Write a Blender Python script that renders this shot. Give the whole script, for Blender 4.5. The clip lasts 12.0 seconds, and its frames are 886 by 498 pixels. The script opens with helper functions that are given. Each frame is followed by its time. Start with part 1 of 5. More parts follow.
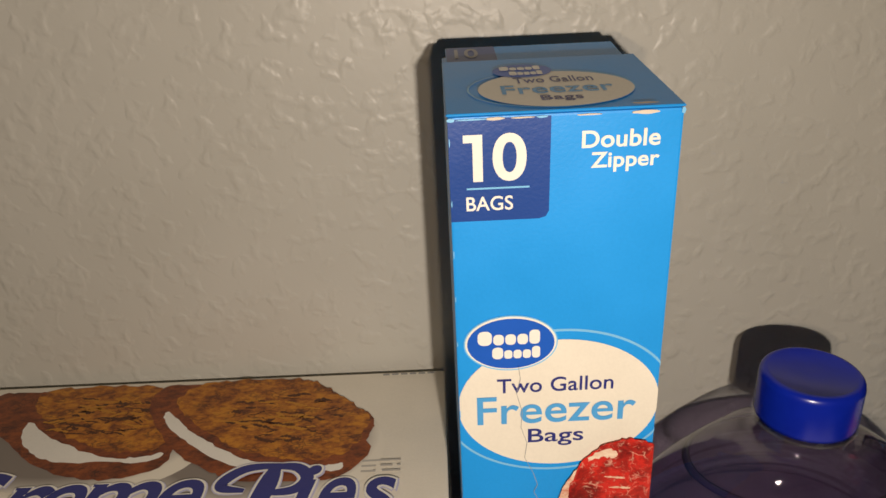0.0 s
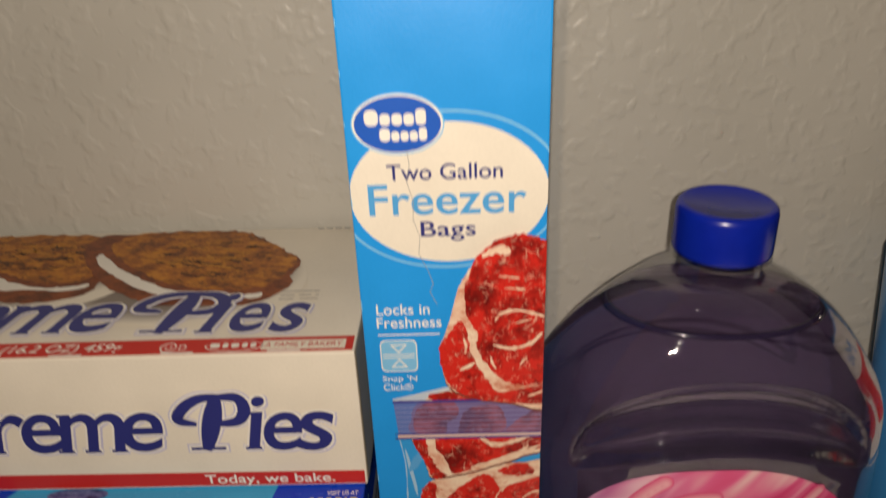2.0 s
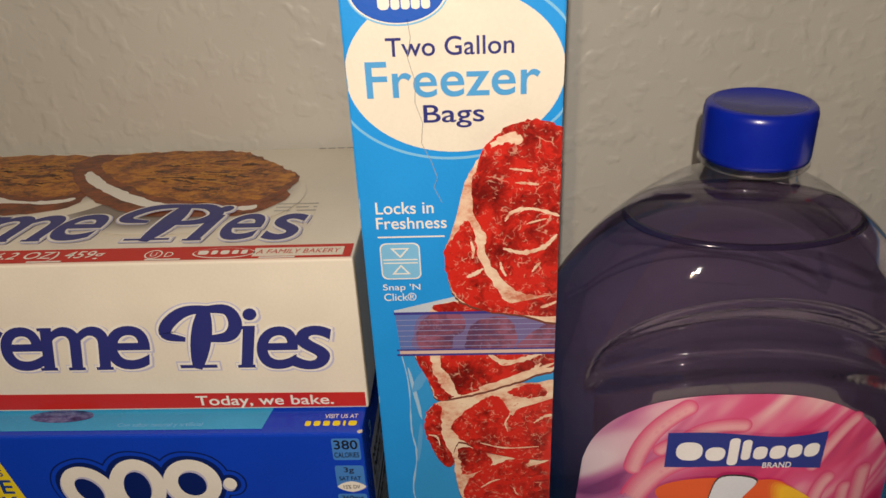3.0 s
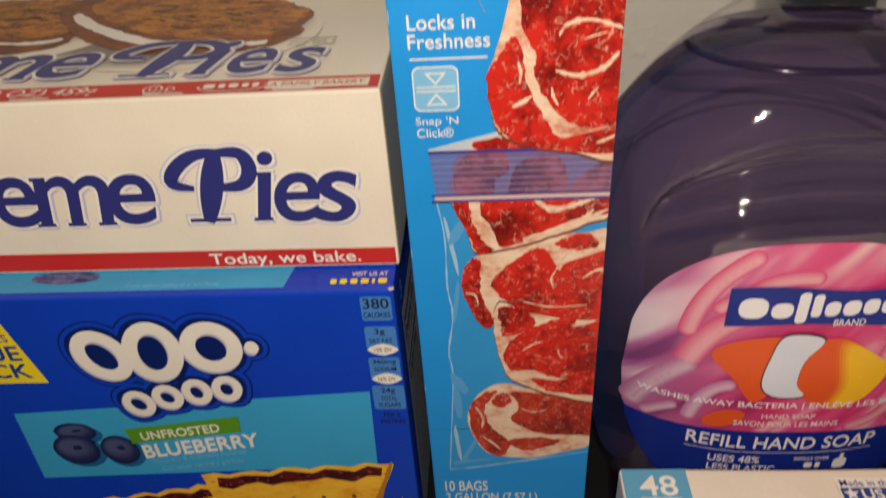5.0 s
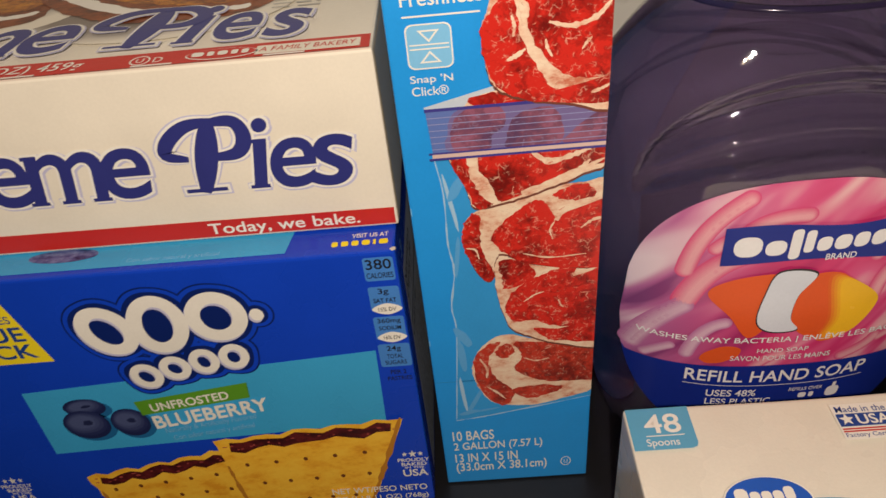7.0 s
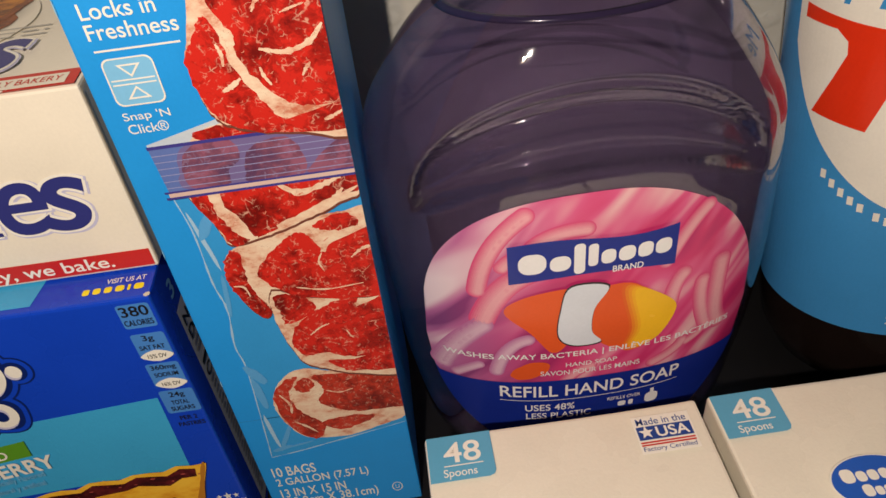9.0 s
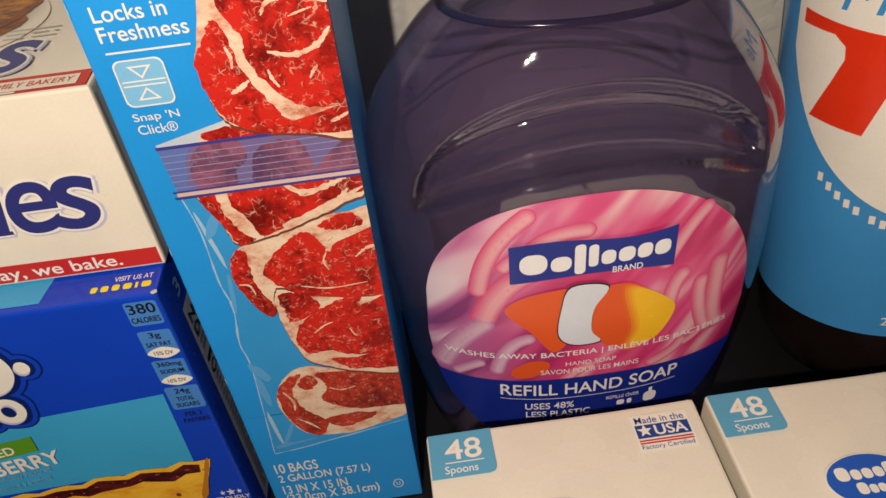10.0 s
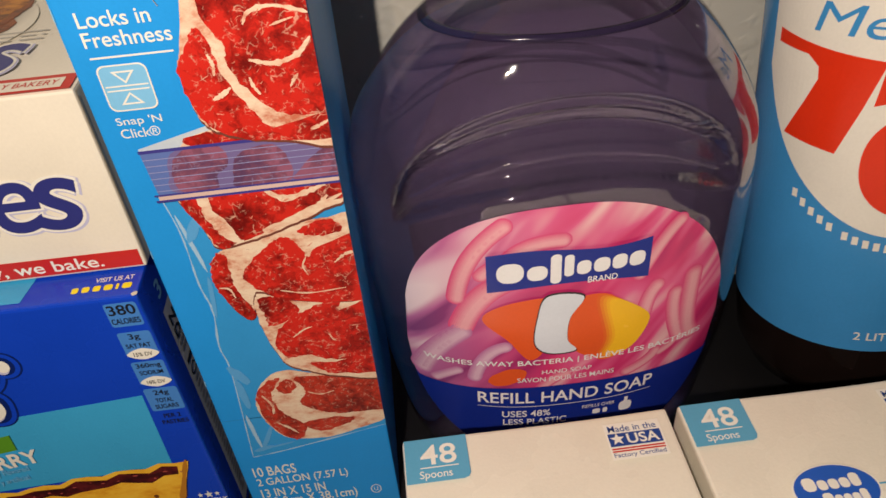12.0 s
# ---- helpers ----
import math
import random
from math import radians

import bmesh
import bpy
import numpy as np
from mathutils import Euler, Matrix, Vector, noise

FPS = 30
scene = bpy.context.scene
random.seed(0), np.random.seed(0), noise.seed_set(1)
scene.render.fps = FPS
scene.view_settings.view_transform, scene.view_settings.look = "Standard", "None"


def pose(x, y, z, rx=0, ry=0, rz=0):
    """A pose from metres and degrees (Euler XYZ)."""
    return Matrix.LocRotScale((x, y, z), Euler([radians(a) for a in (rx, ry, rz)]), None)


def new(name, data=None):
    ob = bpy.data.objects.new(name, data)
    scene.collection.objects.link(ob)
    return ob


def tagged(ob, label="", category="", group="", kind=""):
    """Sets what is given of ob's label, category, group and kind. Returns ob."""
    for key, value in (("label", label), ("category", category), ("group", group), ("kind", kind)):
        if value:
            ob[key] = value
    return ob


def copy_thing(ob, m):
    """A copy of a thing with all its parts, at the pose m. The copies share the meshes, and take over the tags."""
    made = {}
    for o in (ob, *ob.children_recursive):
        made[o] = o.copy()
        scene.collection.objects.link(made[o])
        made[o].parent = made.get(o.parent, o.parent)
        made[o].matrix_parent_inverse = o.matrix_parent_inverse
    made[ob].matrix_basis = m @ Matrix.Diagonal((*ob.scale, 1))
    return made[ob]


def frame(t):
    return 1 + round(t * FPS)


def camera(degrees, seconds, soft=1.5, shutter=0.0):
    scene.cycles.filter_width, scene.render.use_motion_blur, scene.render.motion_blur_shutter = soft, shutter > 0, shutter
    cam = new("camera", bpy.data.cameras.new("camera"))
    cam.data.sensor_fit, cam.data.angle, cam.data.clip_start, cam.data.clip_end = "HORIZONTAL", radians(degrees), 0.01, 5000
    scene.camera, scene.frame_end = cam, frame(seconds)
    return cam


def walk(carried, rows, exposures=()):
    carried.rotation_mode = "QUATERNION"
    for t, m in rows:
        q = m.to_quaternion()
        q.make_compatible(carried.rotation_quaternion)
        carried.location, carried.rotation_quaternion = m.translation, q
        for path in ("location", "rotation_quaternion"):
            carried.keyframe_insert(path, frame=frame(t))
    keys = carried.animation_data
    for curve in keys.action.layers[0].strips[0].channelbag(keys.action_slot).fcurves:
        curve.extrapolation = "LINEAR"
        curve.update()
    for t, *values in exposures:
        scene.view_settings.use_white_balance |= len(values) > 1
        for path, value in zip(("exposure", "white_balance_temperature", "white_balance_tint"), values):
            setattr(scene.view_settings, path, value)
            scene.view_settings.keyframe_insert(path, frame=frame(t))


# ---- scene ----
cam = camera(61.31, 12.0, shutter=0.5)
PATH = [  # seconds, x, y, z, yaw, pitch, roll
    (0, -0.0024, -0.1866, 0.4050, 0.13, -25.02, -2.70),
    (0.5, -0.0006, -0.1901, 0.4066, 0.08, -24.77, -2.21),
    (1, 0.0197, -0.1972, 0.4022, 0.65, -24.47, -1.92),
    (1.5, 0.0333, -0.2188, 0.3847, 1.64, -25.13, -2.19),
    (2, 0.0332, -0.2124, 0.3516, 1.50, -26.60, -2.22),
    (2.5, 0.0337, -0.2070, 0.3216, 1.76, -27.76, -2.39),
    (2.7, 0.0359, -0.2076, 0.3184, 2.28, -27.74, -2.47),
    (4.5, 0.0264, -0.1860, 0.3168, 4.28, -32.53, -3.21),
    (5, 0.0252, -0.1915, 0.2866, 4.53, -35.17, -4.05),
    (5.5, 0.0220, -0.1953, 0.2814, 4.53, -37.05, -4.62),
    (6, 0.0200, -0.1953, 0.2840, 4.50, -37.82, -4.95),
    (6.5, 0.0180, -0.1952, 0.2918, 3.85, -38.06, -5.52),
    (7, 0.0187, -0.1922, 0.2892, 2.95, -38.90, -6.34),
    (7.5, 0.0561, -0.1668, 0.2894, -0.21, -39.38, -6.13),
    (7.7, 0.0713, -0.1697, 0.2895, -0.55, -39.63, -6.61),
    (9.3, 0.0765, -0.1767, 0.2857, -1.97, -40.49, -6.89),
    (9.5, 0.0753, -0.1771, 0.2877, -1.97, -40.60, -6.77),
    (10, 0.0750, -0.1790, 0.2886, -2.01, -40.35, -6.60),
    (10.5, 0.0774, -0.1786, 0.2879, -1.88, -40.18, -6.60),
    (11, 0.0766, -0.1788, 0.2900, -1.88, -39.95, -6.36),
    (11.5, 0.0765, -0.1806, 0.2881, -2.15, -39.90, -5.85),
    (12, 0.0795, -0.1830, 0.2903, -2.82, -39.66, -5.05),
]
walk(cam, [(t, pose(x, y, z, 90 + pitch, 0, yaw) @ pose(0, 0, 0, 0, 0, roll)) for t, x, y, z, yaw, pitch, roll in PATH],
     ((0, -0.14), (1.0, -0.18), (1.6, -0.20), (2.7, -0.02), (4.5, 0.03), (5.0, 0.18), (6.0, 0.22), (12.0, 0.36)))

# ---- light ----
world = bpy.data.worlds.new("room_dark")
scene.world = world
world.use_nodes = True
world.node_tree.nodes["Background"].inputs[0].default_value = (1.0, 0.82, 0.60, 1)
world.node_tree.nodes["Background"].inputs[1].default_value = 0.03


def torch(name, at, watts, colour, radius):
    data = bpy.data.lights.new(name, "POINT")
    data.energy, data.color, data.shadow_soft_size = watts, colour, radius
    ob = new(name, data)
    ob.location = at
    return tagged(ob, "small bright torch light beside the lens", "torch", kind="structure")


torch("torch_white", (0.025, -0.272, 0.380), 4.15, (1.0, 0.86, 0.74), 0.003)
torch("torch_warm", (0.011, -0.272, 0.374), 0.94, (1.0, 0.74, 0.50), 0.003)


# ---- materials ----
def nodes_of(name):
    mat = bpy.data.materials.new(name)
    mat.use_nodes = True
    tree = mat.node_tree
    return mat, tree, tree.nodes["Principled BSDF"]


def add(tree, kind, **values):
    node = tree.nodes.new(kind)
    for key, value in values.items():
        node.inputs[key.replace("_", " ")].default_value = value
    return node


def ramp(tree, source, stops):
    node = tree.nodes.new("ShaderNodeValToRGB")
    while len(node.color_ramp.elements) < len(stops):
        node.color_ramp.elements.new(0.5)
    for el, (at, colour) in zip(node.color_ramp.elements, stops):
        el.position, el.color = at, (*colour, 1)
    tree.links.new(source, node.inputs[0])
    return node.outputs[0]


def coords(tree, scale=(1, 1, 1)):
    tex = tree.nodes.new("ShaderNodeTexCoord")
    mapping = tree.nodes.new("ShaderNodeMapping")
    mapping.inputs["Scale"].default_value = scale
    tree.links.new(tex.outputs["Object"], mapping.inputs[0])
    return mapping.outputs[0]


PRINTS = {}


def ink(r, g, b, rough=0.33):
    """Printed and varnished carton of one colour, with fine mottling and faint relief."""
    key = (r, g, b, rough)
    if key in PRINTS:
        return PRINTS[key]
    mat, tree, bsdf = nodes_of("printed_carton")
    where = coords(tree)
    grain = add(tree, "ShaderNodeTexNoise", Scale=900.0, Detail=4.0)
    broad = add(tree, "ShaderNodeTexNoise", Scale=38.0, Detail=3.0)
    for n in (grain, broad):
        tree.links.new(where, n.inputs["Vector"])
    mix = tree.nodes.new("ShaderNodeMath")
    mix.operation = "MULTIPLY_ADD"
    tree.links.new(grain.outputs[0], mix.inputs[0])
    mix.inputs[1].default_value = 0.5
    tree.links.new(broad.outputs[0], mix.inputs[2])
    low, high = [[min(1.0, c * k) for c in (r, g, b)] for k in (0.92, 1.05)]
    tree.links.new(ramp(tree, mix.outputs[0], [(0.35, low), (1.0, high)]), bsdf.inputs["Base Color"])
    rr = tree.nodes.new("ShaderNodeMapRange")
    rr.inputs[3].default_value, rr.inputs[4].default_value = rough - 0.07, rough + 0.1
    tree.links.new(broad.outputs[0], rr.inputs[0])
    tree.links.new(rr.outputs[0], bsdf.inputs["Roughness"])
    bump = add(tree, "ShaderNodeBump", Strength=0.25, Distance=0.0004)
    tree.links.new(mix.outputs[0], bump.inputs["Height"])
    tree.links.new(bump.outputs[0], bsdf.inputs["Normal"])
    bsdf.inputs["Specular IOR Level"].default_value = 0.4
    PRINTS[key] = mat
    return mat


def plaster():
    mat, tree, bsdf = nodes_of("knockdown_plaster")
    where = coords(tree)
    warp = add(tree, "ShaderNodeTexNoise", Scale=60.0, Detail=3.0)
    blobs = add(tree, "ShaderNodeTexNoise", Scale=135.0, Detail=1.6, Roughness=0.45, Distortion=0.25)
    fine = add(tree, "ShaderNodeTexNoise", Scale=420.0, Detail=3.0)
    stain = add(tree, "ShaderNodeTexNoise", Scale=9.0, Detail=4.0)
    for n in (warp, blobs, fine, stain):
        tree.links.new(where, n.inputs["Vector"])
    flat = tree.nodes.new("ShaderNodeMapRange")
    flat.interpolation_type = "SMOOTHSTEP"
    flat.inputs[1].default_value, flat.inputs[2].default_value = 0.46, 0.76
    tree.links.new(blobs.outputs[0], flat.inputs[0])
    total = tree.nodes.new("ShaderNodeMath")
    total.operation = "MULTIPLY_ADD"
    tree.links.new(fine.outputs[0], total.inputs[0])
    total.inputs[1].default_value = 0.05
    tree.links.new(flat.outputs[0], total.inputs[2])
    swell = tree.nodes.new("ShaderNodeMath")
    swell.operation = "MULTIPLY_ADD"
    tree.links.new(warp.outputs[0], swell.inputs[0])
    swell.inputs[1].default_value = 0.55
    tree.links.new(total.outputs[0], swell.inputs[2])
    total = swell
    bump = add(tree, "ShaderNodeBump", Strength=0.42, Distance=0.0010)
    tree.links.new(total.outputs[0], bump.inputs["Height"])
    tree.links.new(bump.outputs[0], bsdf.inputs["Normal"])
    tree.links.new(ramp(tree, stain.outputs[0], [(0.3, (0.475, 0.466, 0.412)), (0.7, (0.53, 0.521, 0.467))]), bsdf.inputs["Base Color"])
    bsdf.inputs["Roughness"].default_value = 0.40
    bsdf.inputs["Specular IOR Level"].default_value = 0.35
    return mat


def meat(name, red, dark, fat, scale):
    """Printed picture of lean steak: fibrous reds with fine broken marbling."""
    mat, tree, bsdf = nodes_of(name)
    where = coords(tree)
    warp = add(tree, "ShaderNodeTexNoise", Scale=scale * 0.8, Detail=3.0)
    tree.links.new(where, warp.inputs["Vector"])
    mixv = tree.nodes.new("ShaderNodeVectorMath")
    mixv.operation = "MULTIPLY_ADD"
    tree.links.new(warp.outputs["Color"], mixv.inputs[0])
    mixv.inputs[1].default_value = (1.6 / scale, 1.6 / scale, 1.6 / scale)
    tree.links.new(where, mixv.inputs[2])
    fibre = add(tree, "ShaderNodeTexNoise", Scale=scale * 1.3, Detail=6.0, Roughness=0.68)
    tree.links.new(mixv.outputs[0], fibre.inputs["Vector"])
    broad = add(tree, "ShaderNodeTexNoise", Scale=scale * 0.28, Detail=2.0)
    tree.links.new(where, broad.inputs["Vector"])
    sum_of = tree.nodes.new("ShaderNodeMath")
    sum_of.operation = "MULTIPLY_ADD"
    tree.links.new(broad.outputs[0], sum_of.inputs[0])
    sum_of.inputs[1].default_value = 0.9
    tree.links.new(fibre.outputs[0], sum_of.inputs[2])
    flesh = ramp(tree, sum_of.outputs[0], [(0.72, dark), (0.93, red), (1.15, [c * 1.35 for c in red])])
    layers = []
    for size, wide, strength, low, high in ((1.0, 0.045, 0.60, 0.57, 0.66), (2.6, 0.085, 0.42, 0.54, 0.64)):
        veins = add(tree, "ShaderNodeTexVoronoi", Scale=scale * size)
        veins.feature = "DISTANCE_TO_EDGE"
        tree.links.new(mixv.outputs[0], veins.inputs["Vector"])
        line = tree.nodes.new("ShaderNodeMapRange")
        line.inputs[1].default_value, line.inputs[2].default_value, line.inputs[3].default_value, line.inputs[4].default_value = wide * 0.3, wide, strength, 0.0
        tree.links.new(veins.outputs["Distance"], line.inputs[0])
        gate = add(tree, "ShaderNodeTexNoise", Scale=scale * size * 0.9, Detail=2.0)
        tree.links.new(where, gate.inputs["Vector"])
        some = tree.nodes.new("ShaderNodeMapRange")
        some.inputs[1].default_value, some.inputs[2].default_value = low, high
        tree.links.new(gate.outputs[0], some.inputs[0])
        both = tree.nodes.new("ShaderNodeMath")
        both.operation = "MULTIPLY"
        tree.links.new(line.outputs[0], both.inputs[0])
        tree.links.new(some.outputs[0], both.inputs[1])
        layers.append(both.outputs[0])
    most = tree.nodes.new("ShaderNodeMath")
    most.operation = "MAXIMUM"
    tree.links.new(layers[0], most.inputs[0])
    tree.links.new(layers[1], most.inputs[1])
    mix = tree.nodes.new("ShaderNodeMix")
    mix.data_type = "RGBA"
    tree.links.new(most.outputs[0], mix.inputs[0])
    tree.links.new(flesh, mix.inputs[6])
    mix.inputs[7].default_value = (*fat, 1)
    tree.links.new(mix.outputs[2], bsdf.inputs["Base Color"])
    bsdf.inputs["Roughness"].default_value = 0.34
    return mat


def baked(name, light, mid, dark, scale, crack=0.08):
    """Printed picture of a baked surface: cracked crust in browns."""
    mat, tree, bsdf = nodes_of(name)
    where = coords(tree, (0.6, 1.0, 1.0))
    warp = add(tree, "ShaderNodeTexNoise", Scale=scale, Detail=5.0)
    tree.links.new(where, warp.inputs["Vector"])
    mixv = tree.nodes.new("ShaderNodeVectorMath")
    mixv.operation = "MULTIPLY_ADD"
    tree.links.new(warp.outputs["Color"], mixv.inputs[0])
    mixv.inputs[1].default_value = (0.02, 0.02, 0.02)
    tree.links.new(where, mixv.inputs[2])
    cells = add(tree, "ShaderNodeTexVoronoi", Scale=scale * 1.9)
    cells.feature = "DISTANCE_TO_EDGE"
    tree.links.new(mixv.outputs[0], cells.inputs["Vector"])
    patch = add(tree, "ShaderNodeTexNoise", Scale=scale * 1.9, Detail=6.0, Roughness=0.72)
    tree.links.new(where, patch.inputs["Vector"])
    crust = ramp(tree, patch.outputs[0], [(0.36, dark), (0.48, mid), (0.60, light)])
    a = tree.nodes.new("ShaderNodeMapRange")
    a.inputs[1].default_value, a.inputs[2].default_value, a.inputs[3].default_value, a.inputs[4].default_value = 0.0, crack, 0.85, 0.0
    tree.links.new(cells.outputs["Distance"], a.inputs[0])
    gate = add(tree, "ShaderNodeTexNoise", Scale=scale * 0.9, Detail=3.0)
    tree.links.new(where, gate.inputs["Vector"])
    g = tree.nodes.new("ShaderNodeMapRange")
    g.inputs[1].default_value, g.inputs[2].default_value = 0.46, 0.60
    tree.links.new(gate.outputs[0], g.inputs[0])
    broken = tree.nodes.new("ShaderNodeMath")
    broken.operation = "MULTIPLY"
    tree.links.new(a.outputs[0], broken.inputs[0])
    tree.links.new(g.outputs[0], broken.inputs[1])
    mix = tree.nodes.new("ShaderNodeMix")
    mix.data_type = "RGBA"
    tree.links.new(broken.outputs[0], mix.inputs[0])
    tree.links.new(crust, mix.inputs[6])
    mix.inputs[7].default_value = (*[c * 0.45 for c in dark], 1)
    tree.links.new(mix.outputs[2], bsdf.inputs["Base Color"])
    bsdf.inputs["Roughness"].default_value = 0.36
    return mat


def soft_grey():
    """Printed grey that fades outwards from the middle of its patch into the white carton."""
    mat, tree, bsdf = nodes_of("printed_soft_grey")
    tex = tree.nodes.new("ShaderNodeTexCoord")
    off = tree.nodes.new("ShaderNodeVectorMath")
    off.operation = "SUBTRACT"
    off.inputs[1].default_value = (0.5, 0.5, 0.5)
    tree.links.new(tex.outputs["Generated"], off.inputs[0])
    far = tree.nodes.new("ShaderNodeVectorMath")
    far.operation = "LENGTH"
    flat = tree.nodes.new("ShaderNodeVectorMath")
    flat.operation = "MULTIPLY"
    flat.inputs[1].default_value = (1, 1, 0)
    tree.links.new(off.outputs[0], flat.inputs[0])
    tree.links.new(flat.outputs[0], far.inputs[0])
    tree.links.new(ramp(tree, far.outputs["Value"], [(0.34, (0.22, 0.19, 0.165)), (0.42, (0.46, 0.43, 0.38)), (0.48, (0.76, 0.715, 0.605))]), bsdf.inputs["Base Color"])
    bsdf.inputs["Roughness"].default_value = 0.35
    bsdf.inputs["Specular IOR Level"].default_value = 0.4
    return mat


def streaks():
    """Printed pink and violet sea plant tentacles."""
    mat, tree, bsdf = nodes_of("label_pink_streaks")
    tex = tree.nodes.new("ShaderNodeTexCoord")
    mapping = tree.nodes.new("ShaderNodeMapping")
    mapping.vector_type = "TEXTURE"
    mapping.inputs["Rotation"].default_value = (0, radians(40), 0)
    mapping.inputs["Scale"].default_value = (0.016, 1, 0.085)
    tree.links.new(tex.outputs["Object"], mapping.inputs[0])
    noise_a = add(tree, "ShaderNodeTexNoise", Scale=1.0, Detail=2.0, Distortion=0.6)
    tree.links.new(mapping.outputs[0], noise_a.inputs["Vector"])
    bands = ramp(tree, noise_a.outputs[0], [(0.34, (0.42, 0.02, 0.13)), (0.47, (0.62, 0.040, 0.17)), (0.55, (0.69, 0.11, 0.27)), (0.66, (0.78, 0.46, 0.50))])
    bands2 = ramp(tree, noise_a.outputs[0], [(0.34, (0.22, 0.06, 0.20)), (0.46, (0.44, 0.14, 0.34)), (0.55, (0.58, 0.30, 0.46)), (0.66, (0.76, 0.62, 0.70))])
    sep = tree.nodes.new("ShaderNodeSeparateXYZ")
    tree.links.new(tex.outputs["Object"], sep.inputs[0])
    side = tree.nodes.new("ShaderNodeMapRange")
    side.inputs[1].default_value, side.inputs[2].default_value = 0.080, 0.124
    tree.links.new(sep.outputs[0], side.inputs[0])
    mix = tree.nodes.new("ShaderNodeMix")
    mix.data_type = "RGBA"
    tree.links.new(side.outputs[0], mix.inputs[0])
    tree.links.new(bands2, mix.inputs[6])
    tree.links.new(bands, mix.inputs[7])
    tree.links.new(mix.outputs[2], bsdf.inputs["Base Color"])
    bsdf.inputs["Roughness"].default_value = 0.22
    return mat


def plastic(name, colour, rough, relief=0.0):
    mat, tree, bsdf = nodes_of(name)
    where = coords(tree)
    n = add(tree, "ShaderNodeTexNoise", Scale=140.0, Detail=4.0)
    tree.links.new(where, n.inputs["Vector"])
    tree.links.new(ramp(tree, n.outputs[0], [(0.3, [c * 0.88 for c in colour]), (0.7, colour)]), bsdf.inputs["Base Color"])
    bsdf.inputs["Roughness"].default_value = rough
    if relief:
        bump = add(tree, "ShaderNodeBump", Strength=0.3, Distance=relief)
        tree.links.new(n.outputs[0], bump.inputs["Height"])
        tree.links.new(bump.outputs[0], bsdf.inputs["Normal"])
    return mat


def clear_shell():
    """Thin clear bottle wall: see-through, with a gloss that grows at grazing angles."""
    mat, tree, bsdf = nodes_of("clear_bottle_plastic")
    tree.nodes.remove(bsdf)
    out = tree.nodes["Material Output"]
    clear = tree.nodes.new("ShaderNodeBsdfTransparent")
    clear.inputs[0].default_value = (0.94, 0.94, 0.96, 1)
    gloss = tree.nodes.new("ShaderNodeBsdfGlossy")
    gloss.inputs["Roughness"].default_value = 0.03
    face = tree.nodes.new("ShaderNodeLayerWeight")
    face.inputs[0].default_value = 0.5
    steep = tree.nodes.new("ShaderNodeMath")
    steep.operation = "POWER"
    tree.links.new(face.outputs["Facing"], steep.inputs[0])
    steep.inputs[1].default_value = 2.6
    fres = tree.nodes.new("ShaderNodeMath")
    fres.operation = "MULTIPLY_ADD"
    tree.links.new(steep.outputs[0], fres.inputs[0])
    fres.inputs[1].default_value, fres.inputs[2].default_value = 0.80, 0.10
    mix = tree.nodes.new("ShaderNodeMixShader")
    for a, b in ((fres.outputs[0], 0), (clear.outputs[0], 1), (gloss.outputs[0], 2)):
        tree.links.new(a, mix.inputs[b])
    tree.links.new(mix.outputs[0], out.inputs[0])
    return mat


def soap_liquid():
    """Violet liquid: bends most of the light, lets the rest straight through, with a slight milkiness."""
    mat, tree, bsdf = nodes_of("violet_liquid_soap")
    bsdf.inputs["Base Color"].default_value = (0.95, 0.88, 0.97, 1)
    bsdf.inputs["Transmission Weight"].default_value = 1.0
    bsdf.inputs["IOR"].default_value = 1.36
    bsdf.inputs["Roughness"].default_value = 0.0
    clear = tree.nodes.new("ShaderNodeBsdfTransparent")
    clear.inputs[0].default_value = (0.88, 0.82, 0.98, 1)
    mix = tree.nodes.new("ShaderNodeMixShader")
    mix.inputs[0].default_value = 0.48
    tree.links.new(bsdf.outputs[0], mix.inputs[1])
    tree.links.new(clear.outputs[0], mix.inputs[2])
    haze = tree.nodes.new("ShaderNodeBsdfDiffuse")
    haze.inputs[0].default_value = (0.20, 0.14, 0.36, 1)
    milky = tree.nodes.new("ShaderNodeMixShader")
    milky.inputs[0].default_value = 0.035
    tree.links.new(mix.outputs[0], milky.inputs[1])
    tree.links.new(haze.outputs[0], milky.inputs[2])
    tree.links.new(milky.outputs[0], tree.nodes["Material Output"].inputs[0])
    return mat


def soap_depth():
    """The far side of the liquid: half bending, half straight, with the violet tint that its depth gives."""
    mat, tree, bsdf = nodes_of("violet_liquid_depth")
    bsdf.inputs["Base Color"].default_value = (0.79, 0.69, 0.92, 1)
    bsdf.inputs["Transmission Weight"].default_value = 1.0
    bsdf.inputs["IOR"].default_value = 1.36
    bsdf.inputs["Roughness"].default_value = 0.0
    clear = tree.nodes.new("ShaderNodeBsdfTransparent")
    clear.inputs[0].default_value = (0.82, 0.71, 0.93, 1)
    mix = tree.nodes.new("ShaderNodeMixShader")
    mix.inputs[0].default_value = 0.60
    tree.links.new(bsdf.outputs[0], mix.inputs[1])
    tree.links.new(clear.outputs[0], mix.inputs[2])
    tree.links.new(mix.outputs[0], tree.nodes["Material Output"].inputs[0])
    return mat


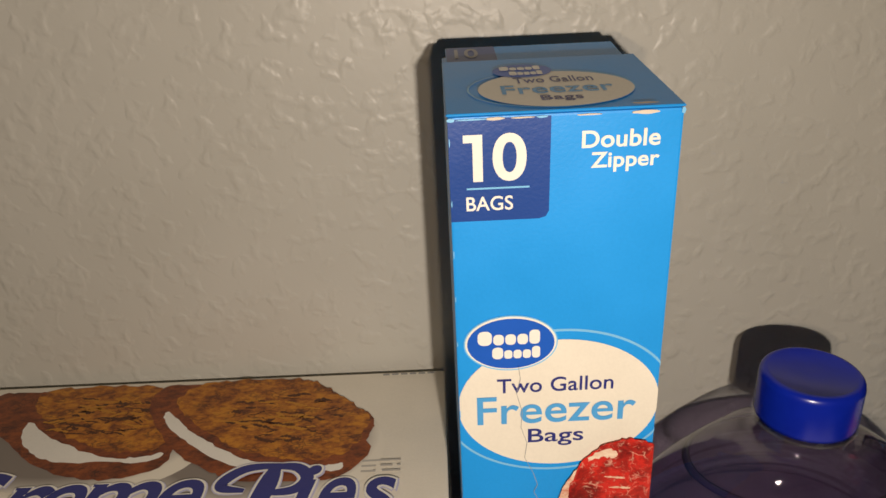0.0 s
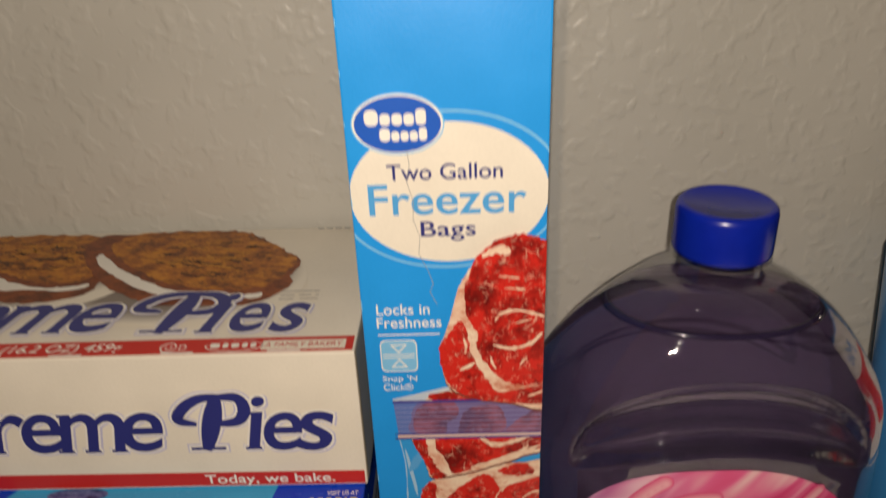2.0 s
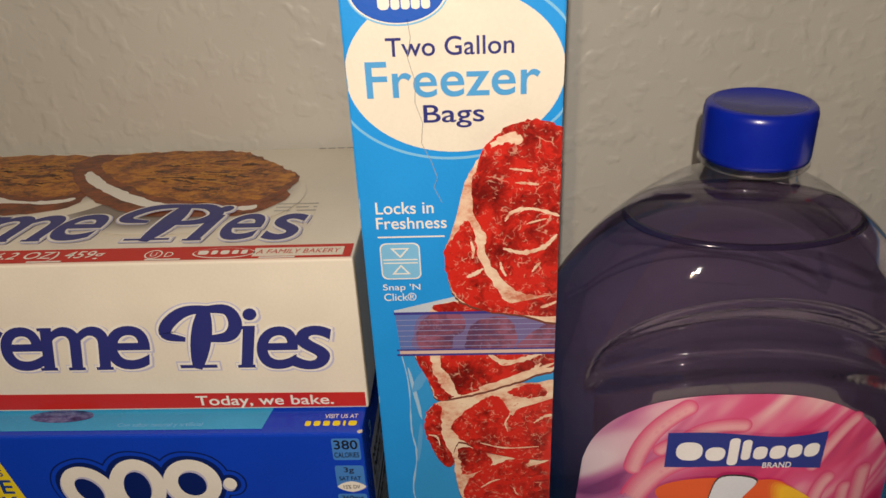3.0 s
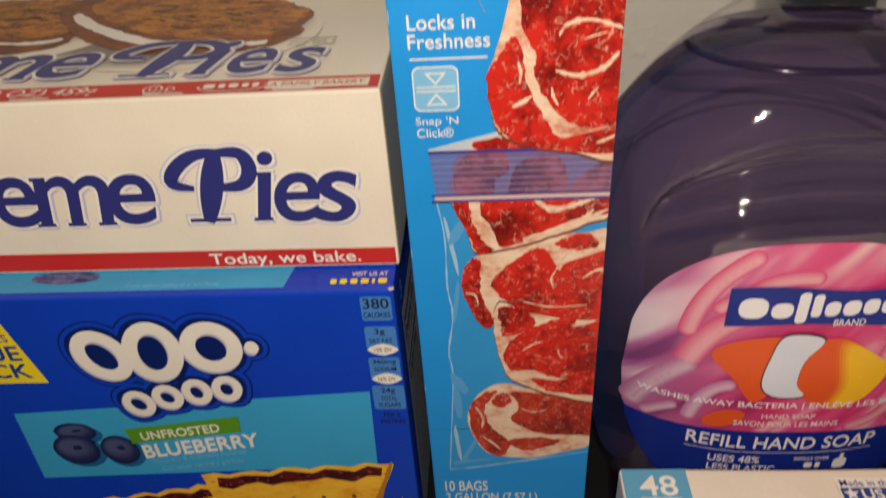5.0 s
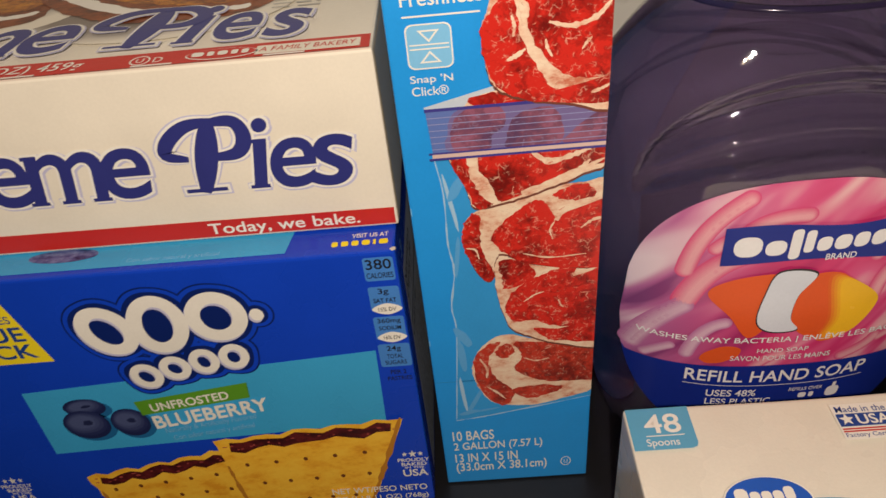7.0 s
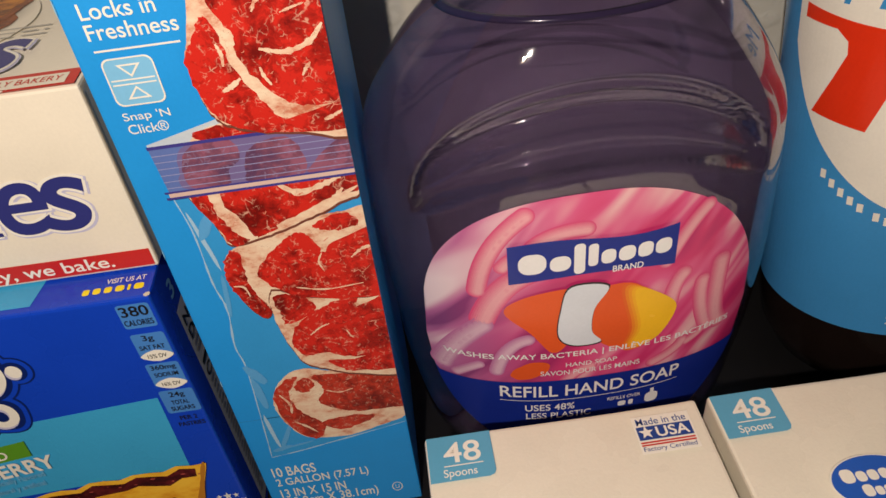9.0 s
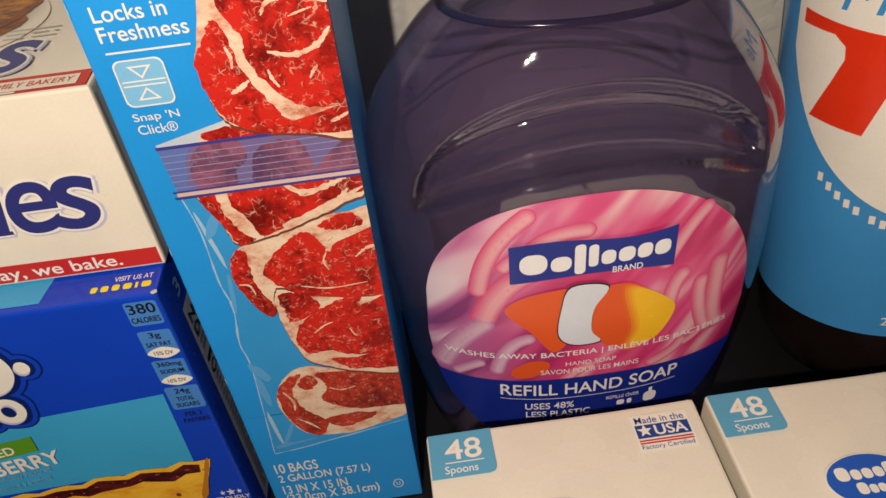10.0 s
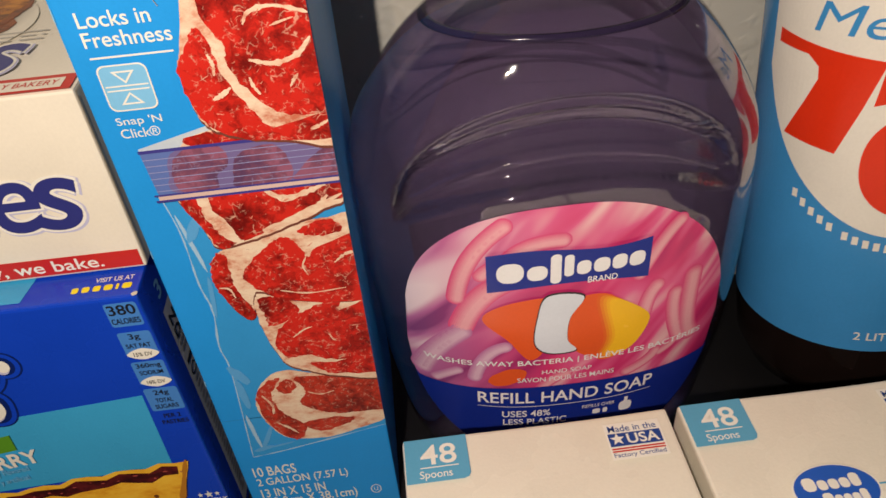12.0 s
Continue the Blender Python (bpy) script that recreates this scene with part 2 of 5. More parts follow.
WALL = plaster()
SOFT_GREY = soft_grey()
CARD = ink(0.62, 0.55, 0.44, 0.7)
WHITE = ink(0.80, 0.78, 0.71)
CREAM = ink(0.76, 0.715, 0.605)
SKY = ink(0.018, 0.30, 0.78)
PALE_SKY = ink(0.20, 0.50, 0.78)
NAVY = ink(0.012, 0.055, 0.26)
TEXT_NAVY = ink(0.03, 0.035, 0.19)
LOGO_BLUE = ink(0.015, 0.10, 0.50)
RED = ink(0.52, 0.022, 0.015)
LILAC = ink(0.50, 0.50, 0.68)
ROYAL = ink(0.006, 0.052, 0.53, 0.26)
ROYAL_DARK = ink(0.004, 0.016, 0.13)
TEAL = ink(0.045, 0.37, 0.68, 0.26)
BADGE = ink(0.06, 0.22, 0.60)
YELLOW = ink(0.85, 0.68, 0.02)
GREEN = ink(0.10, 0.30, 0.02)
BLACK = ink(0.012, 0.012, 0.015)
GREY = ink(0.30, 0.30, 0.30)
SPOON_WHITE = ink(0.75, 0.715, 0.61, 0.26)
SPOON_TEAL = ink(0.10, 0.36, 0.56)
LABEL_BLUE = ink(0.008, 0.024, 0.25, 0.22)
LABEL_WHITE = ink(0.80, 0.80, 0.82, 0.22)
ORANGE = ink(0.72, 0.10, 0.02, 0.22)
POP_BLUE = ink(0.050, 0.27, 0.60, 0.2)
POP_WHITE = ink(0.80, 0.77, 0.70, 0.2)
POP_RED = ink(0.72, 0.035, 0.008, 0.2)
FAT = baked("fat_picture", (0.80, 0.64, 0.48), (0.74, 0.50, 0.36), (0.54, 0.16, 0.09), 75, 0.004)
STEAK = meat("steak_picture", (0.43, 0.016, 0.010), (0.15, 0.005, 0.004), (0.80, 0.50, 0.36), 210)
STEAK_DULL = meat("steak_picture_dull", (0.36, 0.028, 0.014), (0.15, 0.010, 0.007), (0.72, 0.44, 0.32), 240)
STEAK_VEIL = meat("steak_behind_zipper", (0.20, 0.07, 0.12), (0.10, 0.045, 0.11), (0.28, 0.25, 0.42), 190)
COOKIE = baked("cookie_top_picture", (0.54, 0.215, 0.014), (0.36, 0.115, 0.008), (0.13, 0.030, 0.004), 130, 0.12)
COOKIE_SIDE = baked("cookie_side_picture", (0.27, 0.066, 0.012), (0.18, 0.040, 0.008), (0.075, 0.016, 0.004), 120, 0.05)
PASTRY = baked("pastry_picture", (0.92, 0.55, 0.050), (0.88, 0.48, 0.036), (0.74, 0.33, 0.018), 60, 0.002)
JAM = baked("jam_picture", (0.12, 0.012, 0.014), (0.06, 0.006, 0.008), (0.03, 0.004, 0.006), 160, 0.02)
BERRY = baked("blueberry_picture", (0.17, 0.21, 0.42), (0.065, 0.085, 0.25), (0.010, 0.014, 0.06), 110, 0.004)


# ---- building helpers ----
def part(name, bm, material, parent=None, label=""):
    """Links a bmesh as one mesh object, under a thing or a part."""
    me = bpy.data.meshes.new(name)
    bm.to_mesh(me)
    bm.free()
    me.materials.append(material)
    ob = new(name, me)
    if parent is not None:
        ob.parent = parent
    if label:
        ob["label"] = label
    return ob


def thing(name, label, category, group="", kind=""):
    return tagged(new(name), label, category, group, kind)


def box_bm(x0, x1, y0, y1, z0, z1, bevel=0.0008, segments=2):
    bm = bmesh.new()
    bmesh.ops.create_cube(bm, size=1)
    for v in bm.verts:
        v.co = Vector(((x0, x1)[v.co.x > 0], (y0, y1)[v.co.y > 0], (z0, z1)[v.co.z > 0]))
    if bevel:
        bmesh.ops.bevel(bm, geom=bm.edges[:], offset=bevel, segments=segments, affect="EDGES", profile=0.6)
    return bm


def smooth(ob):
    for p in ob.data.polygons:
        p.use_smooth = True
    return ob


LAYER = 0.00013


def plane_y(y):
    return lambda u, v, k: (u, y - k * LAYER, v)


def plane_z(z):
    return lambda u, v, k: (u, v, z + k * LAYER)


def plane_x(x):
    return lambda u, v, k: (x + k * LAYER, u, v)


def art(name, geo, material, parent, where, layer, label=""):
    """A printed shape laid on a surface."""
    verts, faces = geo
    root = list(range(len(verts)))

    def top_of(i):
        while root[i] != i:
            root[i] = root[root[i]]
            i = root[i]
        return i

    for fc in faces:
        for i in fc[1:]:
            root[top_of(i)] = top_of(fc[0])
    islands = {}
    for i in range(len(verts)):
        islands.setdefault(top_of(i), len(islands))
    me = bpy.data.meshes.new(name)
    me.from_pydata([where(u, v, layer + 0.02 * (islands[top_of(i)] % 7)) for i, (u, v) in enumerate(verts)], [], faces)
    me.materials.append(material)
    ob = new(name, me)
    ob.parent = parent
    if label:
        ob["label"] = label
    return ob


def poly(*pts):
    return list(pts), [list(range(len(pts)))]


def rect(u0, u1, v0, v1, r=0.0, n=6):
    if not r:
        return poly((u0, v0), (u1, v0), (u1, v1), (u0, v1))
    pts = []
    for cu, cv, a0 in ((u1 - r, v0 + r, -90), (u1 - r, v1 - r, 0), (u0 + r, v1 - r, 90), (u0 + r, v0 + r, 180)):
        for i in range(n + 1):
            a = radians(a0 + 90 * i / n)
            pts.append((cu + r * math.cos(a), cv + r * math.sin(a)))
    return poly(*pts)


def blob(cu, cv, a, b, turn=0.0, wobble=0.0, seed=0, n=56, power=2.0, right=None):
    """An oval with an uneven outline; right cuts it off at that u."""
    rnd = random.Random(seed)
    waves = [(k, rnd.uniform(0, 6.3), rnd.uniform(0.3, 1.0) / k ** 0.6) for k in range(2, 9)]
    ct, st = math.cos(radians(turn)), math.sin(radians(turn))
    pts = []
    for i in range(n):
        t = 2 * math.pi * i / n
        r = 1 + wobble * sum(w * math.sin(k * t + f) for k, f, w in waves)
        c, s = math.cos(t), math.sin(t)
        x = a * r * math.copysign(abs(c) ** (2 / power), c)
        y = b * r * math.copysign(abs(s) ** (2 / power), s)
        u, v = cu + x * ct - y * st, cv + x * st + y * ct
        pts.append((min(u, right) if right is not None else u, v))
    return poly(*pts)


def hoop(cu, cv, a, b, t, turn=0.0, a0=0.0, a1=360.0, n=64, right=None):
    """An oval band of width t from angle a0 to a1."""
    ct, st = math.cos(radians(turn)), math.sin(radians(turn))
    verts, faces = [], []
    for i in range(n + 1):
        g = radians(a0 + (a1 - a0) * i / n)
        for d in (0, -t):
            x, y = (a + d) * math.cos(g), (b + d) * math.sin(g)
            u = cu + x * ct - y * st
            verts.append((min(u, right) if right is not None else u, cv + x * st + y * ct))
    for i in range(n):
        faces.append((2 * i, 2 * i + 1, 2 * i + 3, 2 * i + 2))
    return verts, faces


def fine(geo, limit=0.003, su=1.0):
    """The same flat shape cut into small triangles, to follow a curved surface."""
    bm = bmesh.new()
    vs = [bm.verts.new((u * su, v, 0)) for u, v in geo[0]]
    for fc in geo[1]:
        bm.faces.new([vs[i] for i in fc])
    bmesh.ops.triangulate(bm, faces=bm.faces[:])
    for _ in range(6):
        long = [e for e in bm.edges if e.calc_length() > limit]
        if not long:
            break
        bmesh.ops.subdivide_edges(bm, edges=long, cuts=1)
        bmesh.ops.triangulate(bm, faces=bm.faces[:])
    bm.verts.index_update()
    out = [(v.co.x / su, v.co.y) for v in bm.verts], [[v.index for v in fc.verts] for fc in bm.faces]
    bm.free()
    return out


def shape(flat, seed=0, jitter=0.0003, right=None, scale=1.0):
    """A closed smooth outline through a few points, with a slightly ragged edge."""
    rnd = random.Random(seed)
    pts = [Vector((flat[i], flat[i + 1], 0)) for i in range(0, len(flat), 2)]
    mid = sum(pts, Vector()) / len(pts)
    pts = [mid + (p - mid) * scale for p in pts]
    n, out = len(pts), []
    for i in range(n):
        p0, p1, p2, p3 = pts[i - 1], pts[i], pts[(i + 1) % n], pts[(i + 2) % n]
        for j in range(6):
            t = j / 6
            p = 0.5 * (2 * p1 + (p2 - p0) * t + (2 * p0 - 5 * p1 + 4 * p2 - p3) * t * t + (3 * p1 - p0 - 3 * p2 + p3) * t ** 3)
            p += Vector((rnd.uniform(-jitter, jitter), rnd.uniform(-jitter, jitter), 0))
            out.append((min(p.x, right) if right is not None else p.x, p.y))
    return poly(*out)


def ribbon(flat, width, seed=0, right=None, rough=0.3):
    """A soft curved band of uneven width through the given points."""
    rnd = random.Random(seed)
    pts = [Vector((flat[i], flat[i + 1], 0)) for i in range(0, len(flat), 2)]
    full = [pts[0] * 2 - pts[1]] + pts + [pts[-1] * 2 - pts[-2]]
    line = []
    for p0, p1, p2, p3 in zip(full, full[1:], full[2:], full[3:]):
        for j in range(6):
            t = j / 6
            line.append(0.5 * (2 * p1 + (p2 - p0) * t + (2 * p0 - 5 * p1 + 4 * p2 - p3) * t * t + (3 * p1 - p0 - 3 * p2 + p3) * t ** 3))
    line.append(pts[-1])
    verts, faces = [], []
    for j, p in enumerate(line):
        d = (line[min(j + 1, len(line) - 1)] - line[max(j - 1, 0)]).normalized()
        taper = math.sin(math.pi * (0.08 + 0.84 * j / (len(line) - 1))) ** 0.6
        w = width * 0.5 * taper * rnd.uniform(1 - rough, 1 + rough)
        for q in (p + Vector((-d.y, d.x, 0)) * w, p - Vector((-d.y, d.x, 0)) * w):
            verts.append((min(q.x, right) if right is not None else q.x, q.y))
        if j:
            faces.append((2 * j - 2, 2 * j - 1, 2 * j + 1, 2 * j))
    return verts, faces


def finger(flat, width):
    """A rounded band of even width through three points, with round ends."""
    a, b, c = [Vector((flat[i], flat[i + 1], 0)) for i in (0, 2, 4)]
    line = [a * (1 - t) ** 2 + (b * 2 - (a + c) * 0.5) * (2 * t * (1 - t)) + c * t * t for t in [i / 10 for i in range(11)]]
    left, right = [], []
    for i, p in enumerate(line):
        d = (line[min(i + 1, 10)] - line[max(i - 1, 0)]).normalized()
        n = Vector((-d.y, d.x, 0)) * (width * 0.5)
        left.append(p + n)
        right.append(p - n)
    d = (line[-1] - line[-2]).normalized()
    n = Vector((-d.y, d.x, 0))
    tip = [c + (n * math.cos(radians(g)) + d * math.sin(radians(g))) * (width * 0.5) for g in range(20, 180, 20)]
    d = (line[0] - line[1]).normalized()
    n = Vector((-d.y, d.x, 0))
    tail = [a + (n * math.cos(radians(g)) + d * math.sin(radians(g))) * (width * 0.5) for g in range(20, 180, 20)]
    return poly(*[(p.x, p.y) for p in left + tip + right[::-1] + tail])


def word_marks(name, u0, u1, v0, v1, count, material, parent, where, layer):
    """A brand word as a row of plain rounded slabs, the first one taller."""
    wide, h = (u1 - u0) / (count + 0.3), v1 - v0
    for j in range(count):
        a = u0 + wide * (j + 0.3) if j else u0
        b, c = u0 + wide * (j + 1.18), v0 + h * (1.0 if j == 0 or j == count - 1 else 0.74)
        art(name, rect(a, b, v0, c, min(b - a, c - v0) * 0.40, 5), material, parent, where, layer)


def grid(u0, u1, low, high, n=40, m=24):
    """A sheet between two curves low(u) and high(u)."""
    verts = []
    for i in range(n + 1):
        u = u0 + (u1 - u0) * i / n
        a, b = low(u), high(u)
        verts += [(u, a + (b - a) * j / m) for j in range(m + 1)]
    w = m + 1
    return verts, [(i * w + j, (i + 1) * w + j, (i + 1) * w + j + 1, i * w + j + 1) for i in range(n) for j in range(m)]


def words(body, u0, u1, v0, v1, bold=0.0, shear=0.0, bend=None, gap=1.0):
    """Lettering in the built-in font, fitted into the given field; bend(u) lifts it along a curve."""
    data = bpy.data.curves.new("lettering", "FONT")
    data.body, data.offset, data.shear, data.resolution_u = body, bold, shear, 8
    data.fill_mode, data.space_character = "FRONT", gap + 1.3 * bold
    ob = bpy.data.objects.new("lettering", data)
    scene.collection.objects.link(ob)
    bpy.context.view_layer.update()
    me = bpy.data.meshes.new_from_object(ob.evaluated_get(bpy.context.evaluated_depsgraph_get()))
    verts = [(v.co.x, v.co.y) for v in me.vertices]
    faces = [list(p.vertices) for p in me.polygons]
    bpy.data.objects.remove(ob)
    bpy.data.curves.remove(data)
    bpy.data.meshes.remove(me)
    xs, ys = [p[0] for p in verts], [p[1] for p in verts]
    su, sv = (u1 - u0) / (max(xs) - min(xs)), (v1 - v0) / (max(ys) - min(ys))
    out = []
    for x, y in verts:
        u, v = u0 + (x - min(xs)) * su, v0 + (y - min(ys)) * sv
        out.append((u, v + (bend(u) if bend else 0)))
    return out, faces


def bars(widths, u0, u1, v0, v1, slope=0.0):
    """A row of plain rounded bars in place of lettering."""
    verts, faces = [], []
    total = sum(widths) + 0.35 * (len(widths) - 1)
    scale, u = (u1 - u0) / total, u0
    for w in widths:
        a, b = u, u + w * scale
        pv, pf = rect(a, b, v0, v1, min(b - a, v1 - v0) * 0.3, 3)
        n = len(verts)
        verts += [(p, q + slope * (p - u0)) for p, q in pv]
        faces += [[i + n for i in f] for f in pf]
        u = b + 0.35 * scale
    return verts, faces


# ---- the place ----
def slab(name, x0, x1, y0, y1, z0, z1, material, label="", bevel=0.0):
    return tagged(part(name, box_bm(x0, x1, y0, y1, z0, z1, bevel), material), label, kind="structure")


WALL_Y = 0.116
slab("wall_north", -1.8, 2.0, WALL_Y, WALL_Y + 0.12, -0.8, 1.7, WALL, "greige wall with knockdown plaster texture")
slab("wall_south", -1.8, 2.0, -2.6, -2.48, -0.8, 1.7, WALL, "plain greige plaster wall")
slab("wall_west", -1.92, -1.8, -2.6, WALL_Y + 0.12, -0.8, 1.7, WALL, "plain greige plaster wall")
slab("wall_east", 2.0, 2.12, -2.6, WALL_Y + 0.12, -0.8, 1.7, WALL, "plain greige plaster wall")
slab("ceiling", -1.92, 2.12, -2.6, WALL_Y + 0.12, 1.7, 1.8, plastic("ceiling_paint", (0.6, 0.58, 0.55), 0.8), "plain white ceiling")
slab("floor", -1.92, 2.12, -2.6, WALL_Y + 0.12, -0.9, -0.8, plastic("dark_floor", (0.10, 0.08, 0.06), 0.6), "plain dark floor")
slab("shelf", -0.6, 0.7, -0.30, WALL_Y - 0.001, -0.022, 0.0, plastic("black_laminate", (0.006, 0.006, 0.007), 0.45, 0.0001), "black laminate shelf against the wall", 0.002)


# ---- tall blue carton ----
def freezer_carton():
    top = 0.3546
    right = 0.0604
    box = thing("freezer_bag_box", "tall bright blue cardboard freezer bag box with worn top edges", "box")
    bm = box_bm(-0.0003, 0.0605, 0.0, 0.081, 0.0008, top, 0.0007)
    part("carton", bm, SKY, box)
    # lid: a front flap that rises a little and a rear flap tucked lower behind it
    bm = box_bm(-0.0006, 0.0608, -0.0002, 0.055, top + 0.0002, top + 0.0009, 0.0003, 1)
    for v in bm.verts:
        if v.co.y > 0.02:
            v.co.z += 0.0025
    lid = part("lid_flap", bm, SKY, box, "blue lid flap, slightly lifted")
    bm = box_bm(0.001, 0.0595, 0.052, 0.0815, top + 0.0002, top + 0.0007, 0.0002, 1)
    for v in bm.verts:
        v.co.z += 0.0022 * max(0.0, (v.co.y - 0.052) / 0.0295)
    part("rear_flap", bm, SKY, box)
    f = plane_y(0.0)
    art("navy_corner", poly((-0.0002, 0.3258), (0.0235, 0.3258), (0.0254, 0.3264), (0.0262, 0.3280), (0.0264, 0.3541), (-0.0002, 0.3541)), NAVY, box, f, 1)
    art("count_number", poly((0.0060, 0.3371), (0.0086, 0.3371), (0.0086, 0.3499), (0.0036, 0.3499), (0.0036, 0.3478), (0.0060, 0.3478)), WHITE, box, f, 2)
    art("count_number", words("0", 0.0112, 0.0201, 0.3370, 0.3501, 0.022), WHITE, box, f, 2)
    art("rule", rect(0.0042, 0.0209, 0.3349, 0.3354), PALE_SKY, box, f, 2)
    art("lettering", words("BAGS", 0.0040, 0.0165, 0.3288, 0.3329, 0.012), WHITE, box, f, 2)
    art("lettering", words("Double", 0.0344, 0.0548, 0.3450, 0.3497, 0.020), WHITE, box, f, 2)
    art("lettering", words("Zipper", 0.0369, 0.0549, 0.3382, 0.3438, 0.020), WHITE, box, f, 2)
    # white oval with its light rings
    art("ring", hoop(0.0310, 0.2653, 0.0345, 0.0253, 0.0008, -2, -75, 110, right=right), PALE_SKY, box, f, 1)
    v, fc = hoop(0.0290, 0.2620, 0.0335, 0.0235, 0.0008, 0, 165, 300, right=right)
    art("ring", ([(max(a, 0.0), b) for a, b in v], fc), PALE_SKY, box, f, 1)
    v, fc = blob(0.0302, 0.2640, 0.0306, 0.0231, 0, n=72)
    art("white_oval", ([(min(max(a, 0.0), right), b) for a, b in v], fc), CREAM, box, f, 2)
    art("logo_edge", blob(0.0157, 0.2866, 0.0138, 0.0094, 0), PALE_SKY, box, f, 3)
    art("logo_rim", blob(0.0157, 0.2867, 0.0134, 0.0090, 0), WHITE, box, f, 4)
    art("logo_oval", blob(0.0157, 0.2866, 0.0128, 0.0085, 0), LOGO_BLUE, box, f, 5)
    word_marks("logo_bar", 0.0060, 0.0246, 0.2864, 0.2912, 5, WHITE, box, f, 6)
    word_marks("logo_bar", 0.0102, 0.0246, 0.2816, 0.2856, 5, WHITE, box, f, 6)
    art("lettering", words("Two Gallon", 0.0115, 0.0466, 0.2690, 0.2742, 0.008), TEXT_NAVY, box, f, 4)
    art("lettering", words("Freezer", 0.0053, 0.0539, 0.2574, 0.2678, 0.010), ink(0.08, 0.34, 0.68), box, f, 4)
    art("lettering", words("Bags", 0.0209, 0.0382, 0.2483, 0.2552, 0.008), TEXT_NAVY, box, f, 4)
    art("lettering", words("Locks in", 0.0047, 0.0224, 0.2212, 0.2252, 0.008), WHITE, box, f, 1)
    art("lettering", words("Freshness", 0.0045, 0.0262, 0.2161, 0.2201, 0.008), WHITE, box, f, 1)
    art("rule", rect(0.0046, 0.0254, 0.2131, 0.2136), WHITE, box, f, 1)
    art("icon_field", rect(0.0049, 0.0175, 0.1983, 0.2113, 0.002), PALE_SKY, box, f, 1)
    v, fc = rect(0.0049, 0.0175, 0.1983, 0.2113, 0.002)
    inner = [(0.0112 + (a - 0.0112) * 0.94, 0.2048 + (b - 0.2048) * 0.94) for a, b in v]
    n = len(v)
    art("icon_frame", (v + inner, [(i, (i + 1) % n, n + (i + 1) % n, n + i) for i in range(n)]), WHITE, box, f, 2)
    for z in (0.2054, 0.2042):
        art("icon_line", rect(0.0058, 0.0166, z - 0.0002, z + 0.0002), WHITE, box, f, 2)
    for base, tip in ((0.2095, 0.2060), (0.2001, 0.2036)):
        outer = [(0.0082, base), (0.0142, base), (0.0112, tip)]
        mid = (0.0112, base + (tip - base) * 0.38)
        small = [(mid[0] + (a - mid[0]) * 0.66, mid[1] + (b - mid[1]) * 0.66) for a, b in outer]
        art("icon_triangle", (outer + small, [(i, (i + 1) % 3, 3 + (i + 1) % 3, 3 + i) for i in range(3)]), WHITE, box, f, 2)
    art("lettering", words("Snap 'N", 0.0049, 0.0169, 0.1935, 0.1965, 0.004), WHITE, box, f, 1)
    art("lettering", words("Click\u00ae", 0.0050, 0.0154, 0.1902, 0.1931, 0.004), WHITE, box, f, 1)
    # bag of steaks
    pale = ink(0.10, 0.36, 0.70)
    film = ink(0.34, 0.54, 0.74)
    art("bag_mouth", poly((0.0077, 0.1864), (0.0190, 0.1892), (0.0294, 0.1918), (0.0350, 0.1918), (0.0350, 0.1850), (0.0080, 0.1850)), ink(0.50, 0.58, 0.66), box, f, 1)
    art("bag_picture", poly((0.0090, 0.1697), (0.0108, 0.1556), (0.0106, 0.1359), (0.0118, 0.1240), (0.0096, 0.1076), (0.0104, 0.0954), (0.0081, 0.0625), (0.0067, 0.0442), (0.0270, 0.0471), (0.0604, 0.0545), (0.0604, 0.1697)), ink(0.035, 0.31, 0.70), box, f, 1)
    art("bag_edge", ribbon((0.0090, 0.1697, 0.0108, 0.1556, 0.0106, 0.1359, 0.0118, 0.1240, 0.0096, 0.1076, 0.0104, 0.0954, 0.0081, 0.0625, 0.0067, 0.0442), 0.0006, 1, None, 0.5), film, box, f, 2)
    art("bag_edge", ribbon((0.0067, 0.0442, 0.0180, 0.0458, 0.0300, 0.0482, 0.0450, 0.0512, 0.0604, 0.0545), 0.0006, 2, right, 0.6), film, box, f, 2)
    for i, (x, z, a, b, t) in enumerate(((0.0128, 0.152, 0.0007, 0.011, 9), (0.0150, 0.158, 0.0016, 0.006, -28), (0.0132, 0.130, 0.0008, 0.009, -6), (0.0125, 0.092, 0.0018, 0.006, 28), (0.0115, 0.082, 0.0014, 0.009, 4), (0.0105, 0.060, 0.0008, 0.010, 4), (0.0150, 0.056, 0.0010, 0.009, -24), (0.0120, 0.049, 0.0040, 0.0012, 16), (0.0190, 0.050, 0.0050, 0.0006, 10), (0.044, 0.0535, 0.010, 0.0004, 9))):
        art("bag_crease", blob(x, z, a, b, t, 0.10, i), film if i in (0, 5, 9) else pale, box, f, 2.3 + 0.05 * i)
